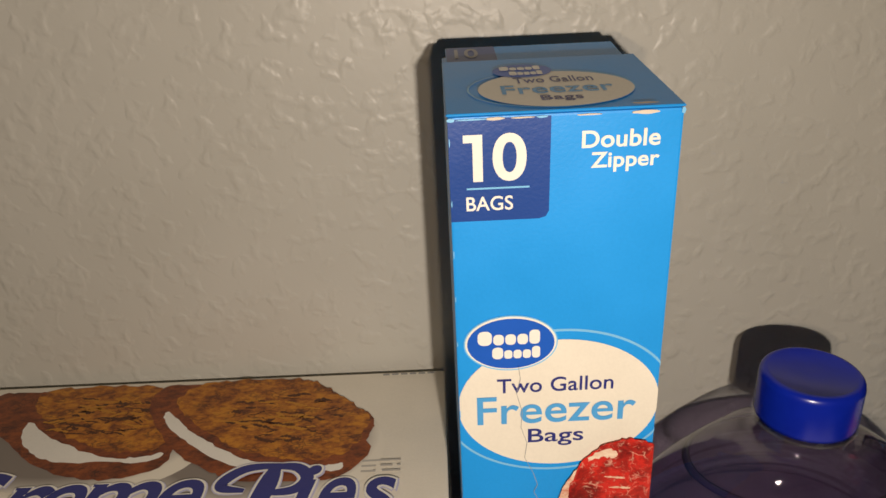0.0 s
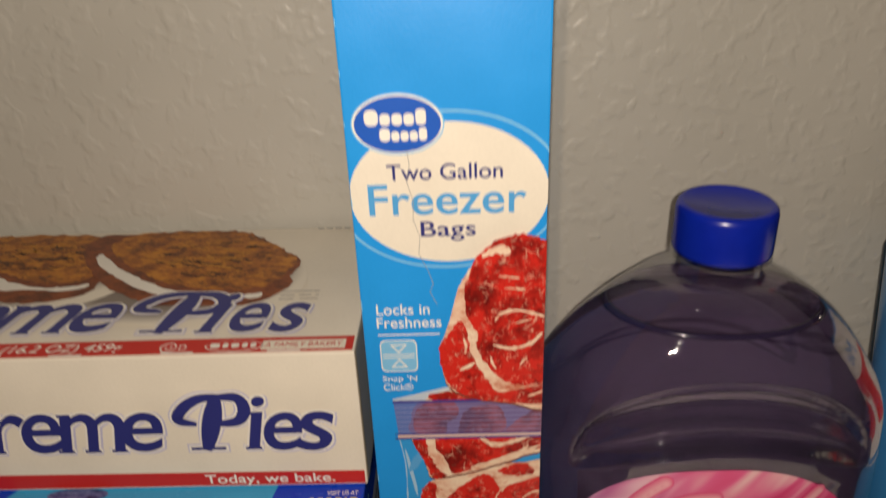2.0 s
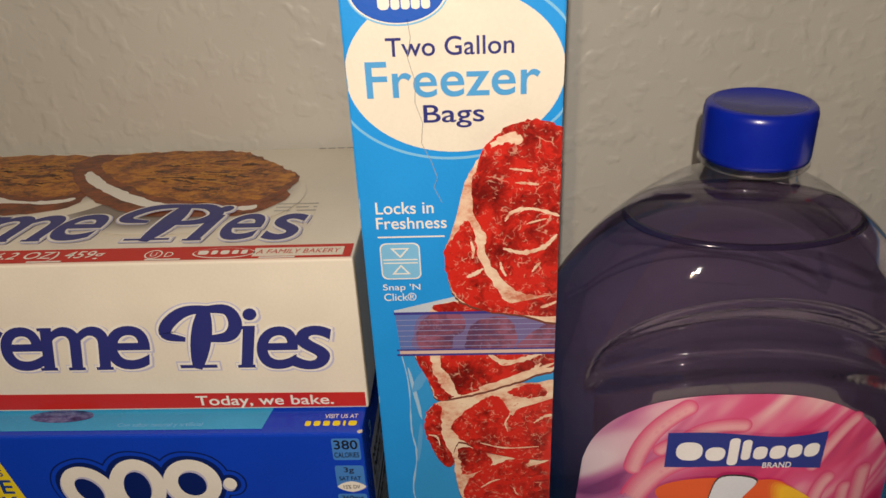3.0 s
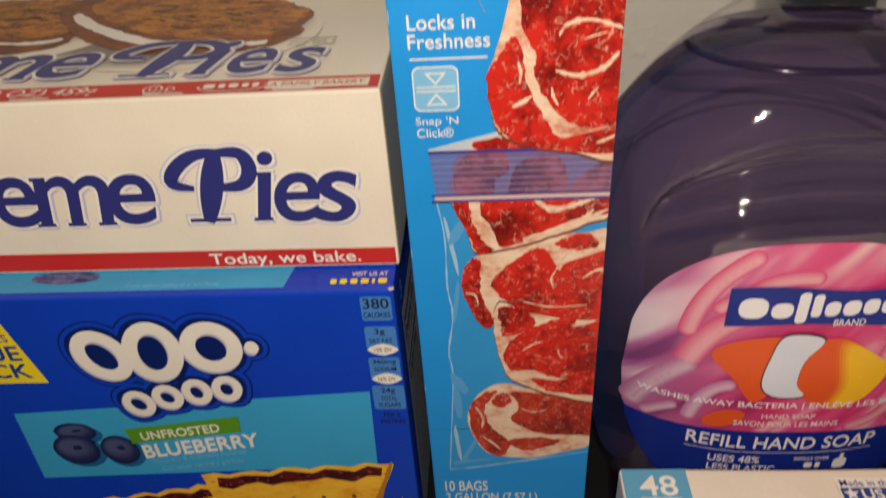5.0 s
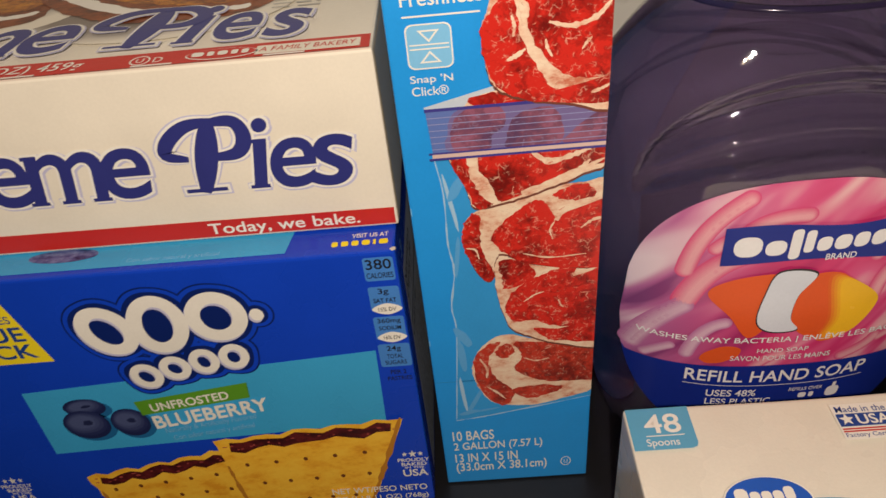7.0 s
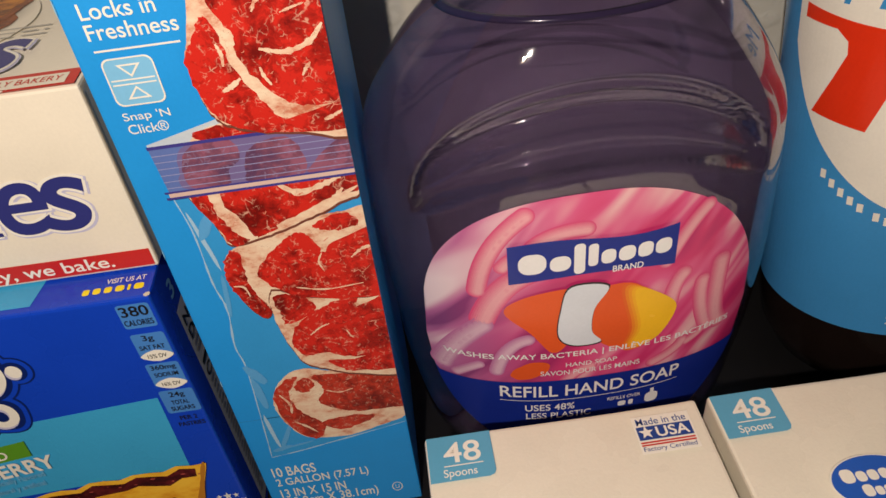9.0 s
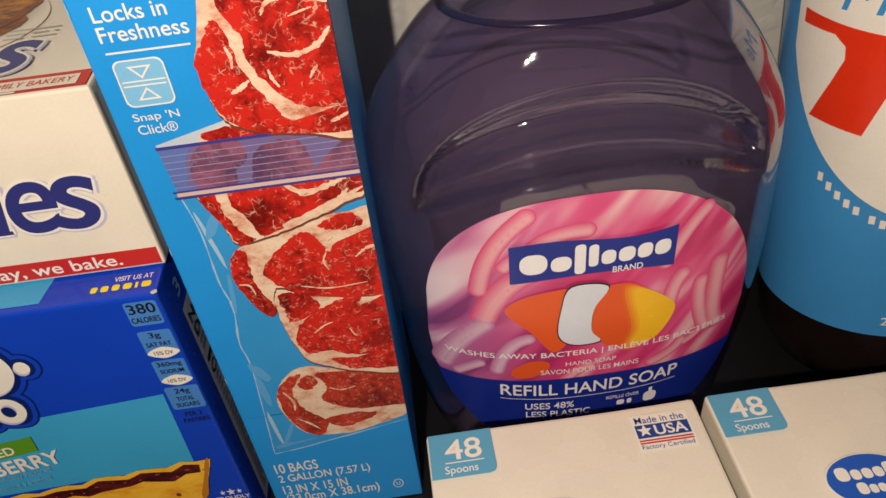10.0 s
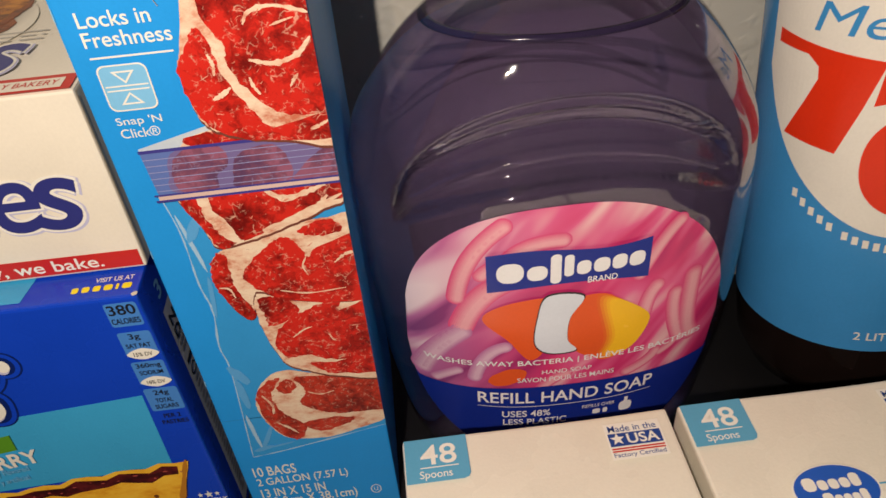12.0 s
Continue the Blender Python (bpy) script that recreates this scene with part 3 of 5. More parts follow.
    cuts = (  # whole cut, its material, its lean muscles, then the seams of fat with their widths
        ((0.0152, 0.0778, 0.0192, 0.0865, 0.0275, 0.0920, 0.0397, 0.0887, 0.0662, 0.0849, 0.0669, 0.0623, 0.0490, 0.0541, 0.0370, 0.0512, 0.0227, 0.0539, 0.0174, 0.0622, 0.0151, 0.0702), STEAK_DULL,
         ((0.0326, 0.0870, 0.0479, 0.0850, 0.0664, 0.0829, 0.0676, 0.0670, 0.0486, 0.0651, 0.0379, 0.0679, 0.0319, 0.0737, 0.0340, 0.0778, 0.0340, 0.0817),
          (0.0160, 0.0778, 0.0202, 0.0851, 0.0260, 0.0872, 0.0233, 0.0829, 0.0211, 0.0776, 0.0240, 0.0684, 0.0298, 0.0612, 0.0271, 0.0541, 0.0227, 0.0552, 0.0179, 0.0638),
          (0.0304, 0.0612, 0.0401, 0.0628, 0.0483, 0.0613, 0.0456, 0.0582, 0.0359, 0.0558), (0.0241, 0.0829, 0.0281, 0.0871, 0.0309, 0.0832, 0.0284, 0.0801, 0.0253, 0.0802)),
         (((0.0180, 0.0800, 0.0205, 0.0740, 0.0200, 0.0690), 0.0010), ((0.0345, 0.0790, 0.0390, 0.0770, 0.0440, 0.0780), 0.0007), ((0.0200, 0.0640, 0.0240, 0.0600, 0.0270, 0.0560), 0.0009))),
        ((0.0265, 0.1294, 0.0335, 0.1274, 0.0410, 0.1240, 0.0633, 0.1243, 0.0662, 0.0849, 0.0479, 0.0856, 0.0377, 0.0902, 0.0306, 0.0947, 0.0276, 0.1029, 0.0258, 0.1135, 0.0254, 0.1210), STEAK,
         ((0.0296, 0.1068, 0.0326, 0.1132, 0.0392, 0.1180, 0.0467, 0.1211, 0.0523, 0.1214, 0.0516, 0.1175, 0.0637, 0.1195, 0.0654, 0.0967, 0.0476, 0.0957, 0.0395, 0.0993, 0.0326, 0.0990, 0.0300, 0.1029),
          (0.0274, 0.1267, 0.0335, 0.1265, 0.0388, 0.1219, 0.0370, 0.1181, 0.0289, 0.1149, 0.0282, 0.1197), (0.0396, 0.0943, 0.0477, 0.0932, 0.0655, 0.0951, 0.0661, 0.0864, 0.0479, 0.0873, 0.0427, 0.0900)),
         (((0.0350, 0.1080, 0.0390, 0.1110, 0.0420, 0.1120), 0.0008), ((0.0470, 0.1080, 0.0480, 0.1050, 0.0490, 0.1040), 0.0006))),
        ((0.0164, 0.1435, 0.0193, 0.1478, 0.0282, 0.1517, 0.0387, 0.1533, 0.0473, 0.1560, 0.0541, 0.1567, 0.0627, 0.1553, 0.0633, 0.1243, 0.0391, 0.1253, 0.0289, 0.1305, 0.0261, 0.1282, 0.0244, 0.1198, 0.0212, 0.1207, 0.0177, 0.1286, 0.0156, 0.1368), STEAK,
         ((0.0262, 0.1386, 0.0317, 0.1451, 0.0379, 0.1498, 0.0419, 0.1500, 0.0445, 0.1456, 0.0456, 0.1423, 0.0494, 0.1454, 0.0633, 0.1484, 0.0642, 0.1243, 0.0391, 0.1258, 0.0298, 0.1316, 0.0271, 0.1352),
          (0.0456, 0.1530, 0.0524, 0.1562, 0.0568, 0.1546, 0.0578, 0.1518, 0.0527, 0.1502, 0.0474, 0.1514), (0.0164, 0.1424, 0.0189, 0.1467, 0.0213, 0.1455, 0.0213, 0.1377, 0.0220, 0.1308, 0.0249, 0.1235, 0.0236, 0.1201, 0.0206, 0.1217, 0.0171, 0.1298, 0.0158, 0.1368)),
         (((0.0455, 0.1425, 0.0440, 0.1390, 0.0450, 0.1350), 0.0006), ((0.0540, 0.1390, 0.0580, 0.1420, 0.0620, 0.1425), 0.0010), ((0.0165, 0.1340, 0.0195, 0.1330, 0.0205, 0.1290), 0.0008), ((0.0350, 0.1300, 0.0440, 0.1275, 0.0560, 0.1280), 0.0006))),
        ((0.0136, 0.1695, 0.0164, 0.1635, 0.0186, 0.1552, 0.0202, 0.1505, 0.0282, 0.1510, 0.0369, 0.1534, 0.0472, 0.1570, 0.0556, 0.1607, 0.0620, 0.1643, 0.0613, 0.1838, 0.0381, 0.1925, 0.0286, 0.1905, 0.0206, 0.1877, 0.0146, 0.1789), STEAK,
         ((0.0236, 0.1671, 0.0300, 0.1790, 0.0420, 0.1800, 0.0625, 0.1780, 0.0625, 0.1687, 0.0620, 0.1643, 0.0504, 0.1623, 0.0420, 0.1579, 0.0317, 0.1530, 0.0287, 0.1537, 0.0266, 0.1600),
          (0.0141, 0.1691, 0.0186, 0.1683, 0.0197, 0.1613, 0.0226, 0.1546, 0.0257, 0.1518, 0.0208, 0.1507, 0.0179, 0.1584), (0.0215, 0.1880, 0.0290, 0.1900, 0.0381, 0.1920, 0.0420, 0.1880, 0.0300, 0.1840)),
         (((0.0385, 0.1690, 0.0436, 0.1655, 0.0500, 0.1668, 0.0560, 0.1690), 0.0022), ((0.0470, 0.1590, 0.0520, 0.1610, 0.0560, 0.1650), 0.0016), ((0.0350, 0.1545, 0.0470, 0.1590, 0.0604, 0.1650), 0.0020))),
        ((0.0386, 0.2422, 0.0444, 0.2476, 0.0510, 0.2491, 0.0567, 0.2480, 0.0627, 0.2399, 0.0646, 0.1861, 0.0479, 0.1852, 0.0368, 0.1873, 0.0295, 0.1908, 0.0266, 0.1963, 0.0256, 0.2088, 0.0276, 0.2148, 0.0316, 0.2300, 0.0351, 0.2373), STEAK,
         ((0.0386, 0.2407, 0.0452, 0.2468, 0.0510, 0.2485, 0.0567, 0.2472, 0.0635, 0.2399, 0.0650, 0.1994, 0.0534, 0.1946, 0.0452, 0.1983, 0.0389, 0.2080, 0.0387, 0.2144, 0.0357, 0.2214, 0.0353, 0.2308),
          (0.0330, 0.2176, 0.0351, 0.2126, 0.0367, 0.2040, 0.0415, 0.1948, 0.0461, 0.1903, 0.0653, 0.1934, 0.0655, 0.1858, 0.0479, 0.1857, 0.0368, 0.1882, 0.0295, 0.1923, 0.0267, 0.2005, 0.0263, 0.2084, 0.0293, 0.2127)),
         (((0.0440, 0.2186, 0.0461, 0.2216, 0.0521, 0.2226, 0.0608, 0.2200), 0.0013), ((0.0434, 0.2093, 0.0496, 0.2077, 0.0558, 0.2095, 0.0598, 0.2138), 0.0015), ((0.0400, 0.2430, 0.0450, 0.2452, 0.0490, 0.2440), 0.0030), ((0.0452, 0.2357, 0.0490, 0.2352, 0.0520, 0.2347), 0.0008), ((0.0469, 0.2312, 0.0505, 0.2309, 0.0540, 0.2304), 0.0008),
          ((0.0425, 0.2046, 0.0430, 0.2020, 0.0443, 0.1994), 0.0008), ((0.0550, 0.2042, 0.0535, 0.2025, 0.0524, 0.2008), 0.0008), ((0.0319, 0.1993, 0.0345, 0.2005, 0.0371, 0.2023), 0.0012), ((0.0553, 0.1876, 0.0580, 0.1885, 0.0608, 0.1899), 0.0010), ((0.0504, 0.2176, 0.0535, 0.2185, 0.0565, 0.2192), 0.0006), ((0.0335, 0.2120, 0.0342, 0.2090, 0.0338, 0.2060), 0.0010))),
    )
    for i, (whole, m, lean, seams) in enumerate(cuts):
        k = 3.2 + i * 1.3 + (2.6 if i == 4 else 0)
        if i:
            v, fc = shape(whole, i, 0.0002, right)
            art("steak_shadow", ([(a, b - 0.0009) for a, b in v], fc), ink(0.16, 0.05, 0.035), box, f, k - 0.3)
        art("steak_fat", shape(whole, i, 0.0002, right), FAT, box, f, k)
        for j, flat in enumerate(lean):
            art("steak", shape(flat, 10 * i + j, 0.0004, right, 1.08), m, box, f, k + 0.3 + 0.04 * j, "printed picture of marbled red steak")
        for j, (pts, wide) in enumerate(seams):
            art("fat_seam", ribbon(pts, wide, i * 7 + j, right, 0.45), FAT, box, f, k + 0.55 + 0.02 * j)
        rnd = random.Random(60 + i)
        marbling = [[], []]
        for flat in lean:
            us, vs = flat[0::2], flat[1::2]
            u, v, a, b = sum(us) / len(us), sum(vs) / len(vs), (min(max(us), right) - min(us)) / 2, (max(vs) - min(vs)) / 2
            for j in range(int(2 + a * b * 18000)):
                g, q = rnd.uniform(0, 6.28), math.sqrt(rnd.uniform(0.0, 0.45))
                p, d = Vector((u + a * q * math.cos(g), v + b * q * math.sin(g), 0)), rnd.gauss(0.7, 0.5)
                w = rnd.uniform(0.0003, 0.0011)
                mv, mf = ribbon((p.x - w * math.cos(d), p.y - w * math.sin(d), p.x + rnd.uniform(-0.0003, 0.0003), p.y + rnd.uniform(-0.0004, 0.0004), p.x + w * math.cos(d), p.y + w * math.sin(d)), rnd.uniform(0.0002, 0.0004), j, right, 0.6)
                n = len(marbling[0])
                marbling[0].extend(mv)
                marbling[1].extend([[x + n for x in fc] for fc in mf])
        tagged(art("marbling", marbling, ink(0.62, 0.22, 0.15), box, f, k + 0.85), kind="stuff")
    # zipper strip over the meat
    k = 8.6
    art("zipper_strip", poly((0.0080, 0.1862), (0.0604, 0.1858), (0.0604, 0.1713), (0.0091, 0.1713)), ink(0.11, 0.17, 0.44), box, f, k)
    art("veil_ground", shape((0.0140, 0.1780, 0.0180, 0.1856, 0.0400, 0.1858, 0.0660, 0.1856, 0.0660, 0.1716, 0.0400, 0.1714, 0.0150, 0.1716), 4, 0.0002, right), ink(0.165, 0.13, 0.30), box, f, k + 0.15)
    art("veiled_steak", shape((0.0150, 0.1790, 0.0190, 0.1850, 0.0290, 0.1856, 0.0310, 0.1800, 0.0270, 0.1760, 0.0255, 0.1716, 0.0160, 0.1716), 5, 0.0002), STEAK_VEIL, box, f, k + 0.3)
    art("veiled_steak", shape((0.0310, 0.1740, 0.0340, 0.1820, 0.0440, 0.1840, 0.0475, 0.1780, 0.0462, 0.1716, 0.0320, 0.1716), 6, 0.0002), STEAK_VEIL, box, f, k + 0.3)
    art("veiled_steak", shape((0.0490, 0.1740, 0.0560, 0.1800, 0.0660, 0.1845, 0.0660, 0.1716, 0.0490, 0.1716), 7, 0.0002, right), STEAK_VEIL, box, f, k + 0.3)
    for i in range(6):
        art("zipper_line", rect(0.0082 + i * 0.00015, right, 0.1832 - i * 0.0021, 0.18345 - i * 0.0021), ink(0.27, 0.29, 0.52), box, f, k + 0.6)
    art("zipper_band", rect(0.0088, right, 0.1697, 0.1712), ink(0.62, 0.46, 0.42), box, f, k + 0.6)
    for z, h in ((0.1859, 0.0005), (0.1714, 0.0003), (0.1694, 0.0004)):
        art("zipper_ridge", rect(0.0078, right, z - h, z + h), ink(0.05, 0.045, 0.25), box, f, k + 0.9)
    for i, (body, u1, v0, v1) in enumerate((("10 BAGS", 0.0213, 0.0305, 0.0368), ("2 GALLON (7.57 L)", 0.0413, 0.0226, 0.0292), ("13 IN X 15 IN", 0.0308, 0.0155, 0.0215), ("(33.0cm X 38.1cm)", 0.0432, 0.0072, 0.0150))):
        art("lettering", words(body, 0.0042, u1, v0, v1, 0.012), WHITE, box, f, 1)
    art("approval_ring", hoop(0.0513, 0.0118, 0.0022, 0.0031, 0.0004), WHITE, box, f, 1)
    art("lettering", words("U", 0.0505, 0.0521, 0.0105, 0.0131), WHITE, box, f, 1)
    # lid print
    t = lambda u, v, k: (u, v, top + 0.0010 + 0.0025 * max(0.0, v / 0.055) + k * LAYER)
    art("ring", hoop(0.0290, 0.0200, 0.0232, 0.0186, 0.0006), PALE_SKY, lid, t, 1)
    art("white_oval", blob(0.0303, 0.0190, 0.0215, 0.0174), CREAM, lid, t, 2)
    art("logo_oval", blob(0.0231, 0.0380, 0.0088, 0.0074), LOGO_BLUE, lid, t, 3)
    word_marks("logo_bar", 0.0165, 0.0290, 0.0384, 0.0430, 5, WHITE, lid, t, 4)
    word_marks("logo_bar", 0.0190, 0.0290, 0.0328, 0.0372, 5, WHITE, lid, t, 4)
    art("lettering", words("Two Gallon", 0.0195, 0.0420, 0.0243, 0.0303, 0.008), TEXT_NAVY, lid, t, 3)
    art("lettering", words("Freezer", 0.0152, 0.0460, 0.0138, 0.0222, 0.010), ink(0.08, 0.34, 0.68), lid, t, 3)
    art("lettering", words("Bags", 0.0250, 0.0362, 0.0060, 0.0118, 0.008), TEXT_NAVY, lid, t, 3)
    r = lambda u, v, k: (u, v, top + 0.0007 + 0.0022 * max(0.0, (v - 0.052) / 0.0295) + k * LAYER)
    art("navy_corner", rect(0.0012, 0.0180, 0.056, 0.0812), NAVY, box, r, 1)
    art("count_number", words("10", 0.0040, 0.0120, 0.067, 0.0785, 0.01), GREY, box, r, 2)
    # worn carton edges
    rnd = random.Random(4)
    for u, a, b in ((0.0006, 0.0010, 0.0005), (0.0060, 0.0040, 0.0002), (0.0120, 0.0024, 0.0004), (0.0190, 0.0030, 0.0002), (0.0240, 0.0014, 0.0003), (0.0360, 0.0034, 0.0002), (0.0505, 0.0036, 0.0005), (0.0601, 0.0005, 0.0009)):
        art("torn_edge", blob(u, top - 0.0006, a, b, 0, 0.10, int(u * 1e5)), CARD if 0.002 < a < 0.0038 else PALE_SKY, box, plane_y(-0.0003), 2, "bare torn cardboard")
    art("torn_edge", blob(0.0505, 0.0010, 0.0034, 0.0008, 0, 0.1, 7), CARD, lid, t, 3)
    for i, z in enumerate((0.348, 0.331, 0.316, 0.302, 0.287, 0.262, 0.225, 0.15, 0.09)):
        art("scuff", blob(0.0001, z, 0.00015, 0.0008 + 0.0012 * rnd.random(), 0, 0.15, i), PALE_SKY, box, plane_y(-0.0001), 2)
    # hairline creases in the carton face
    pts = [(0.0178, 0.2790), (0.0184, 0.2740), (0.0172, 0.2690), (0.0190, 0.2620), (0.0186, 0.2560), (0.0205, 0.2500), (0.0198, 0.2440), (0.0225, 0.2380), (0.0240, 0.2330), (0.0228, 0.2300), (0.0250, 0.2250)]
    for (a, b), (c, d) in zip(pts, pts[1:]):
        art("crease", poly((a, b), (a + 0.00018, b), (c + 0.00018, d), (c, d)), GREY, box, f, 5)
    art("fold_line", rect(0.0, right, 0.0676, 0.0679), ink(0.03, 0.25, 0.56), box, f, 1)
    return box


freezer_carton()


def serifs(letters, reach, thick):
    """Slab feet and small flags for the stems of letters."""
    verts, faces = [], []
    used = {}
    for fc in letters[1]:
        for e in zip(fc, fc[1:] + fc[:1]):
            used[tuple(sorted(e))] = used.get(tuple(sorted(e)), 0) + 1
    low, high = min(v for _, v in letters[0]), max(v for _, v in letters[0])
    for (a, b), n in used.items():
        (ua, va), (ub, vb) = letters[0][a], letters[0][b]
        if n > 1 or abs(va - vb) > 1e-5 or not 0.0012 < abs(ua - ub) < 0.0075:
            continue
        left, right, at = min(ua, ub), max(ua, ub), (va - low) / (high - low)
        if at < 0.12:
            box = (left - reach, right + reach, va, va + thick)
        elif 0.60 < at < 0.99 and abs(ua - ub) < 0.0062:
            box = (left - reach * 1.1, left + 0.0004, va - thick, va)
        else:
            continue
        n = len(verts)
        verts.extend(((box[0], box[2]), (box[1], box[2]), (box[1], box[3]), (box[0], box[3])))
        faces.append([n, n + 1, n + 2, n + 3])
    return (verts, faces) if faces else rect(letters[0][0][0], letters[0][0][0] + 0.0002, low, low + 0.0002)


# ---- cream pie carton and the pastry carton under it ----
def pie_carton():
    x0, x1, y0, y1, z0, z1 = -0.262, -0.0050, 0.0055, 0.1105, 0.1415, 0.2032
    box = thing("cream_pie_box", "white cardboard cream pie box lying on the blue pastry box", "box")
    bm = box_bm(x0, x1, y0, y1, z0, z1, 0.0009)
    for v in bm.verts:
        if v.co.z > 0.17 and v.co.y > 0.05:
            v.co.z += 0.0008 * math.sin(v.co.x * 40)
    part("carton", bm, CREAM, box)
    f, t = plane_y(y0), plane_z(z1 + 0.0004)
    art("red_band", poly((x0 + 0.001, z0 + 0.0009), (x1 - 0.0009, z0 + 0.0009), (x1 - 0.0009, 0.1487), (x0 + 0.001, 0.1502)), RED, box, f, 1)
    art("lettering", words("Today, we bake.", -0.0678, -0.0175, 0.1422, 0.1479, 0.012), WHITE, box, f, 2)

    def title(surface, body, u0, u1, v0, v1, shear, lift):
        letters = words(body, u0, u1, v0, v1, 0.012, shear)
        for reach, drop, m, k in ((0.0009, 0.0004, LILAC, 1), (0.0007, 0.0, WHITE, 2), (0.0, 0.0, TEXT_NAVY, 3)):
            sides = ((-1, -1), (1, -1), (1, 1), (-1, 1)) if reach else ((0, 0),)
            for j, (du, dv) in enumerate(sides):
                moved = [(a + reach * du + drop, b + reach * dv - drop) for a, b in letters[0]]
                art("title_lettering", (moved, letters[1]), m, box, surface, k + lift + 0.05 * j)
            if body in "imr":
                art("title_serif", serifs(letters, 0.0010 + reach, 0.0013 + reach), m, box, surface, k + 0.5 + lift)

    def title_capital(surface, stem, bowl, curl, feet, wide):
        """The swash capital: a stem with slab foot, a bowl and a curl that sweeps over to the other side."""
        for extra, m, k in ((0.0014, LILAC, 1.3), (0.0009, WHITE, 2.3), (0.0, TEXT_NAVY, 3.4)):
            art("title_capital", ribbon(stem, wide + 2 * extra, 1, None, 0.0), m, box, surface, k)
            art("title_capital", ribbon(bowl, wide * 0.66 + 2 * extra, 1, None, 0.0), m, box, surface, k + 0.15)
            art("title_capital", ribbon(curl, wide * 0.62 + 2 * extra, 1, None, 0.0), m, box, surface, k + 0.3)
            (a, b), (c, d) = feet
            art("title_capital", poly((a - extra, b - extra), (c + extra, d - extra), (c + extra, d + 0.0014 + extra), (a - extra, b + 0.0014 + extra)), m, box, surface, k + 0.45)

    over = lambda u, v, k: t(u, v, k + 4.6)
    title_capital(f, (-0.0643, 0.1602, -0.0604, 0.1738, -0.0570, 0.1856), (-0.0590, 0.1848, -0.0498, 0.1846, -0.0476, 0.1790, -0.0510, 0.1738, -0.0600, 0.1728),
                  (-0.0530, 0.1852, -0.0636, 0.1844, -0.0706, 0.1797, -0.0727, 0.1748, -0.0662, 0.1728), ((-0.0702, 0.1606), (-0.0570, 0.1606)), 0.0072)
    title_capital(over, (-0.0790, 0.0180, -0.0750, 0.0341, -0.0728, 0.0475), (-0.0760, 0.0465, -0.0646, 0.0455, -0.0596, 0.0392, -0.0640, 0.0330, -0.0760, 0.0318),
                  (-0.0670, 0.0468, -0.0831, 0.0462, -0.0910, 0.0407, -0.0921, 0.0356, -0.0830, 0.0336), ((-0.0863, 0.0188), (-0.0703, 0.0188)), 0.0078)
    for j, (body, u0, u1, v0, v1) in enumerate((("i", -0.0486, -0.0397, 0.1604, 0.1850), ("e", -0.0420, -0.0272, 0.1596, 0.1776), ("s", -0.0303, -0.0150, 0.1592, 0.1776), ("e", -0.1331, -0.1175, 0.1603, 0.1790), ("m", -0.1199, -0.0932, 0.1603, 0.1788), ("e", -0.0954, -0.0792, 0.1603, 0.1788), ("r", -0.1464, -0.1300, 0.1606, 0.1790), ("C", -0.1720, -0.1460, 0.1603, 0.1870))):
        title(f, body, u0, u1, v0, v1, 0.20, 0.25 * (j % 2))
    for j, (body, u0, u1, v0, v1) in enumerate((("i", -0.0645, -0.0545, 0.0180, 0.0462), ("e", -0.0540, -0.0400, 0.0178, 0.0385), ("s", -0.0385, -0.0250, 0.0172, 0.0380), ("e", -0.1155, -0.0985, 0.0200, 0.0412), ("m", -0.1457, -0.1150, 0.0200, 0.0412), ("e", -0.1608, -0.1435, 0.0200, 0.0412), ("r", -0.1761, -0.1570, 0.0200, 0.0412), ("C", -0.2050, -0.1780, 0.0200, 0.0500))):
        title(over, body, u0, u1, v0, v1, 0.20, 0.25 * (j % 2))
    art("red_strip", rect(x0 + 0.001, x1 - 0.0008, y0 + 0.0004, 0.0150), RED, box, t, 1)
    art("lettering", words("8 0.2 OZ (16.2 OZ) 459g", -0.1610, -0.0892, 0.0068, 0.0132, 0.006, 0.15), WHITE, box, t, 2)
    art("approval_ring", hoop(-0.0722, 0.0098, 0.0030, 0.0030, 0.0005), WHITE, box, t, 2)
    art("lettering", words("U", -0.0733, -0.0711, 0.0084, 0.0112), WHITE, box, t, 2)
    art("lettering", words("D", -0.0682, -0.0655, 0.0080, 0.0112), WHITE, box, t, 2)
    art("maker_shape", blob(-0.0485, 0.0098, 0.0105, 0.0036), WHITE, box, t, 2)
    art("maker_shape", blob(-0.0485, 0.0098, 0.0100, 0.0032), RED, box, t, 3)
    art("maker_bar", bars((1.2, 0.7, 1, 0.7, 0.7), -0.0570, -0.0405, 0.0084, 0.0112), WHITE, box, t, 4)
    art("slogan_field", rect(-0.0385, -0.0085, 0.0070, 0.0128), CREAM, box, t, 2)
    art("lettering", words("A FAMILY BAKERY", -0.0375, -0.0095, 0.0086, 0.0114, 0.0, 0.15), RED, box, t, 3)
    for u in (-0.216, -0.162, -0.108, -0.068, -0.030):
        art("tear_notch", rect(u - 0.006, u + 0.006, y0 + 0.0003, y0 + 0.0012, 0.0004, 3), WHITE, box, t, 2)
    # cookies
    edge = x0 + 0.002
    hold = lambda g: ([(max(p, edge), min(q, y1 - 0.001)) for p, q in g[0]], g[1])
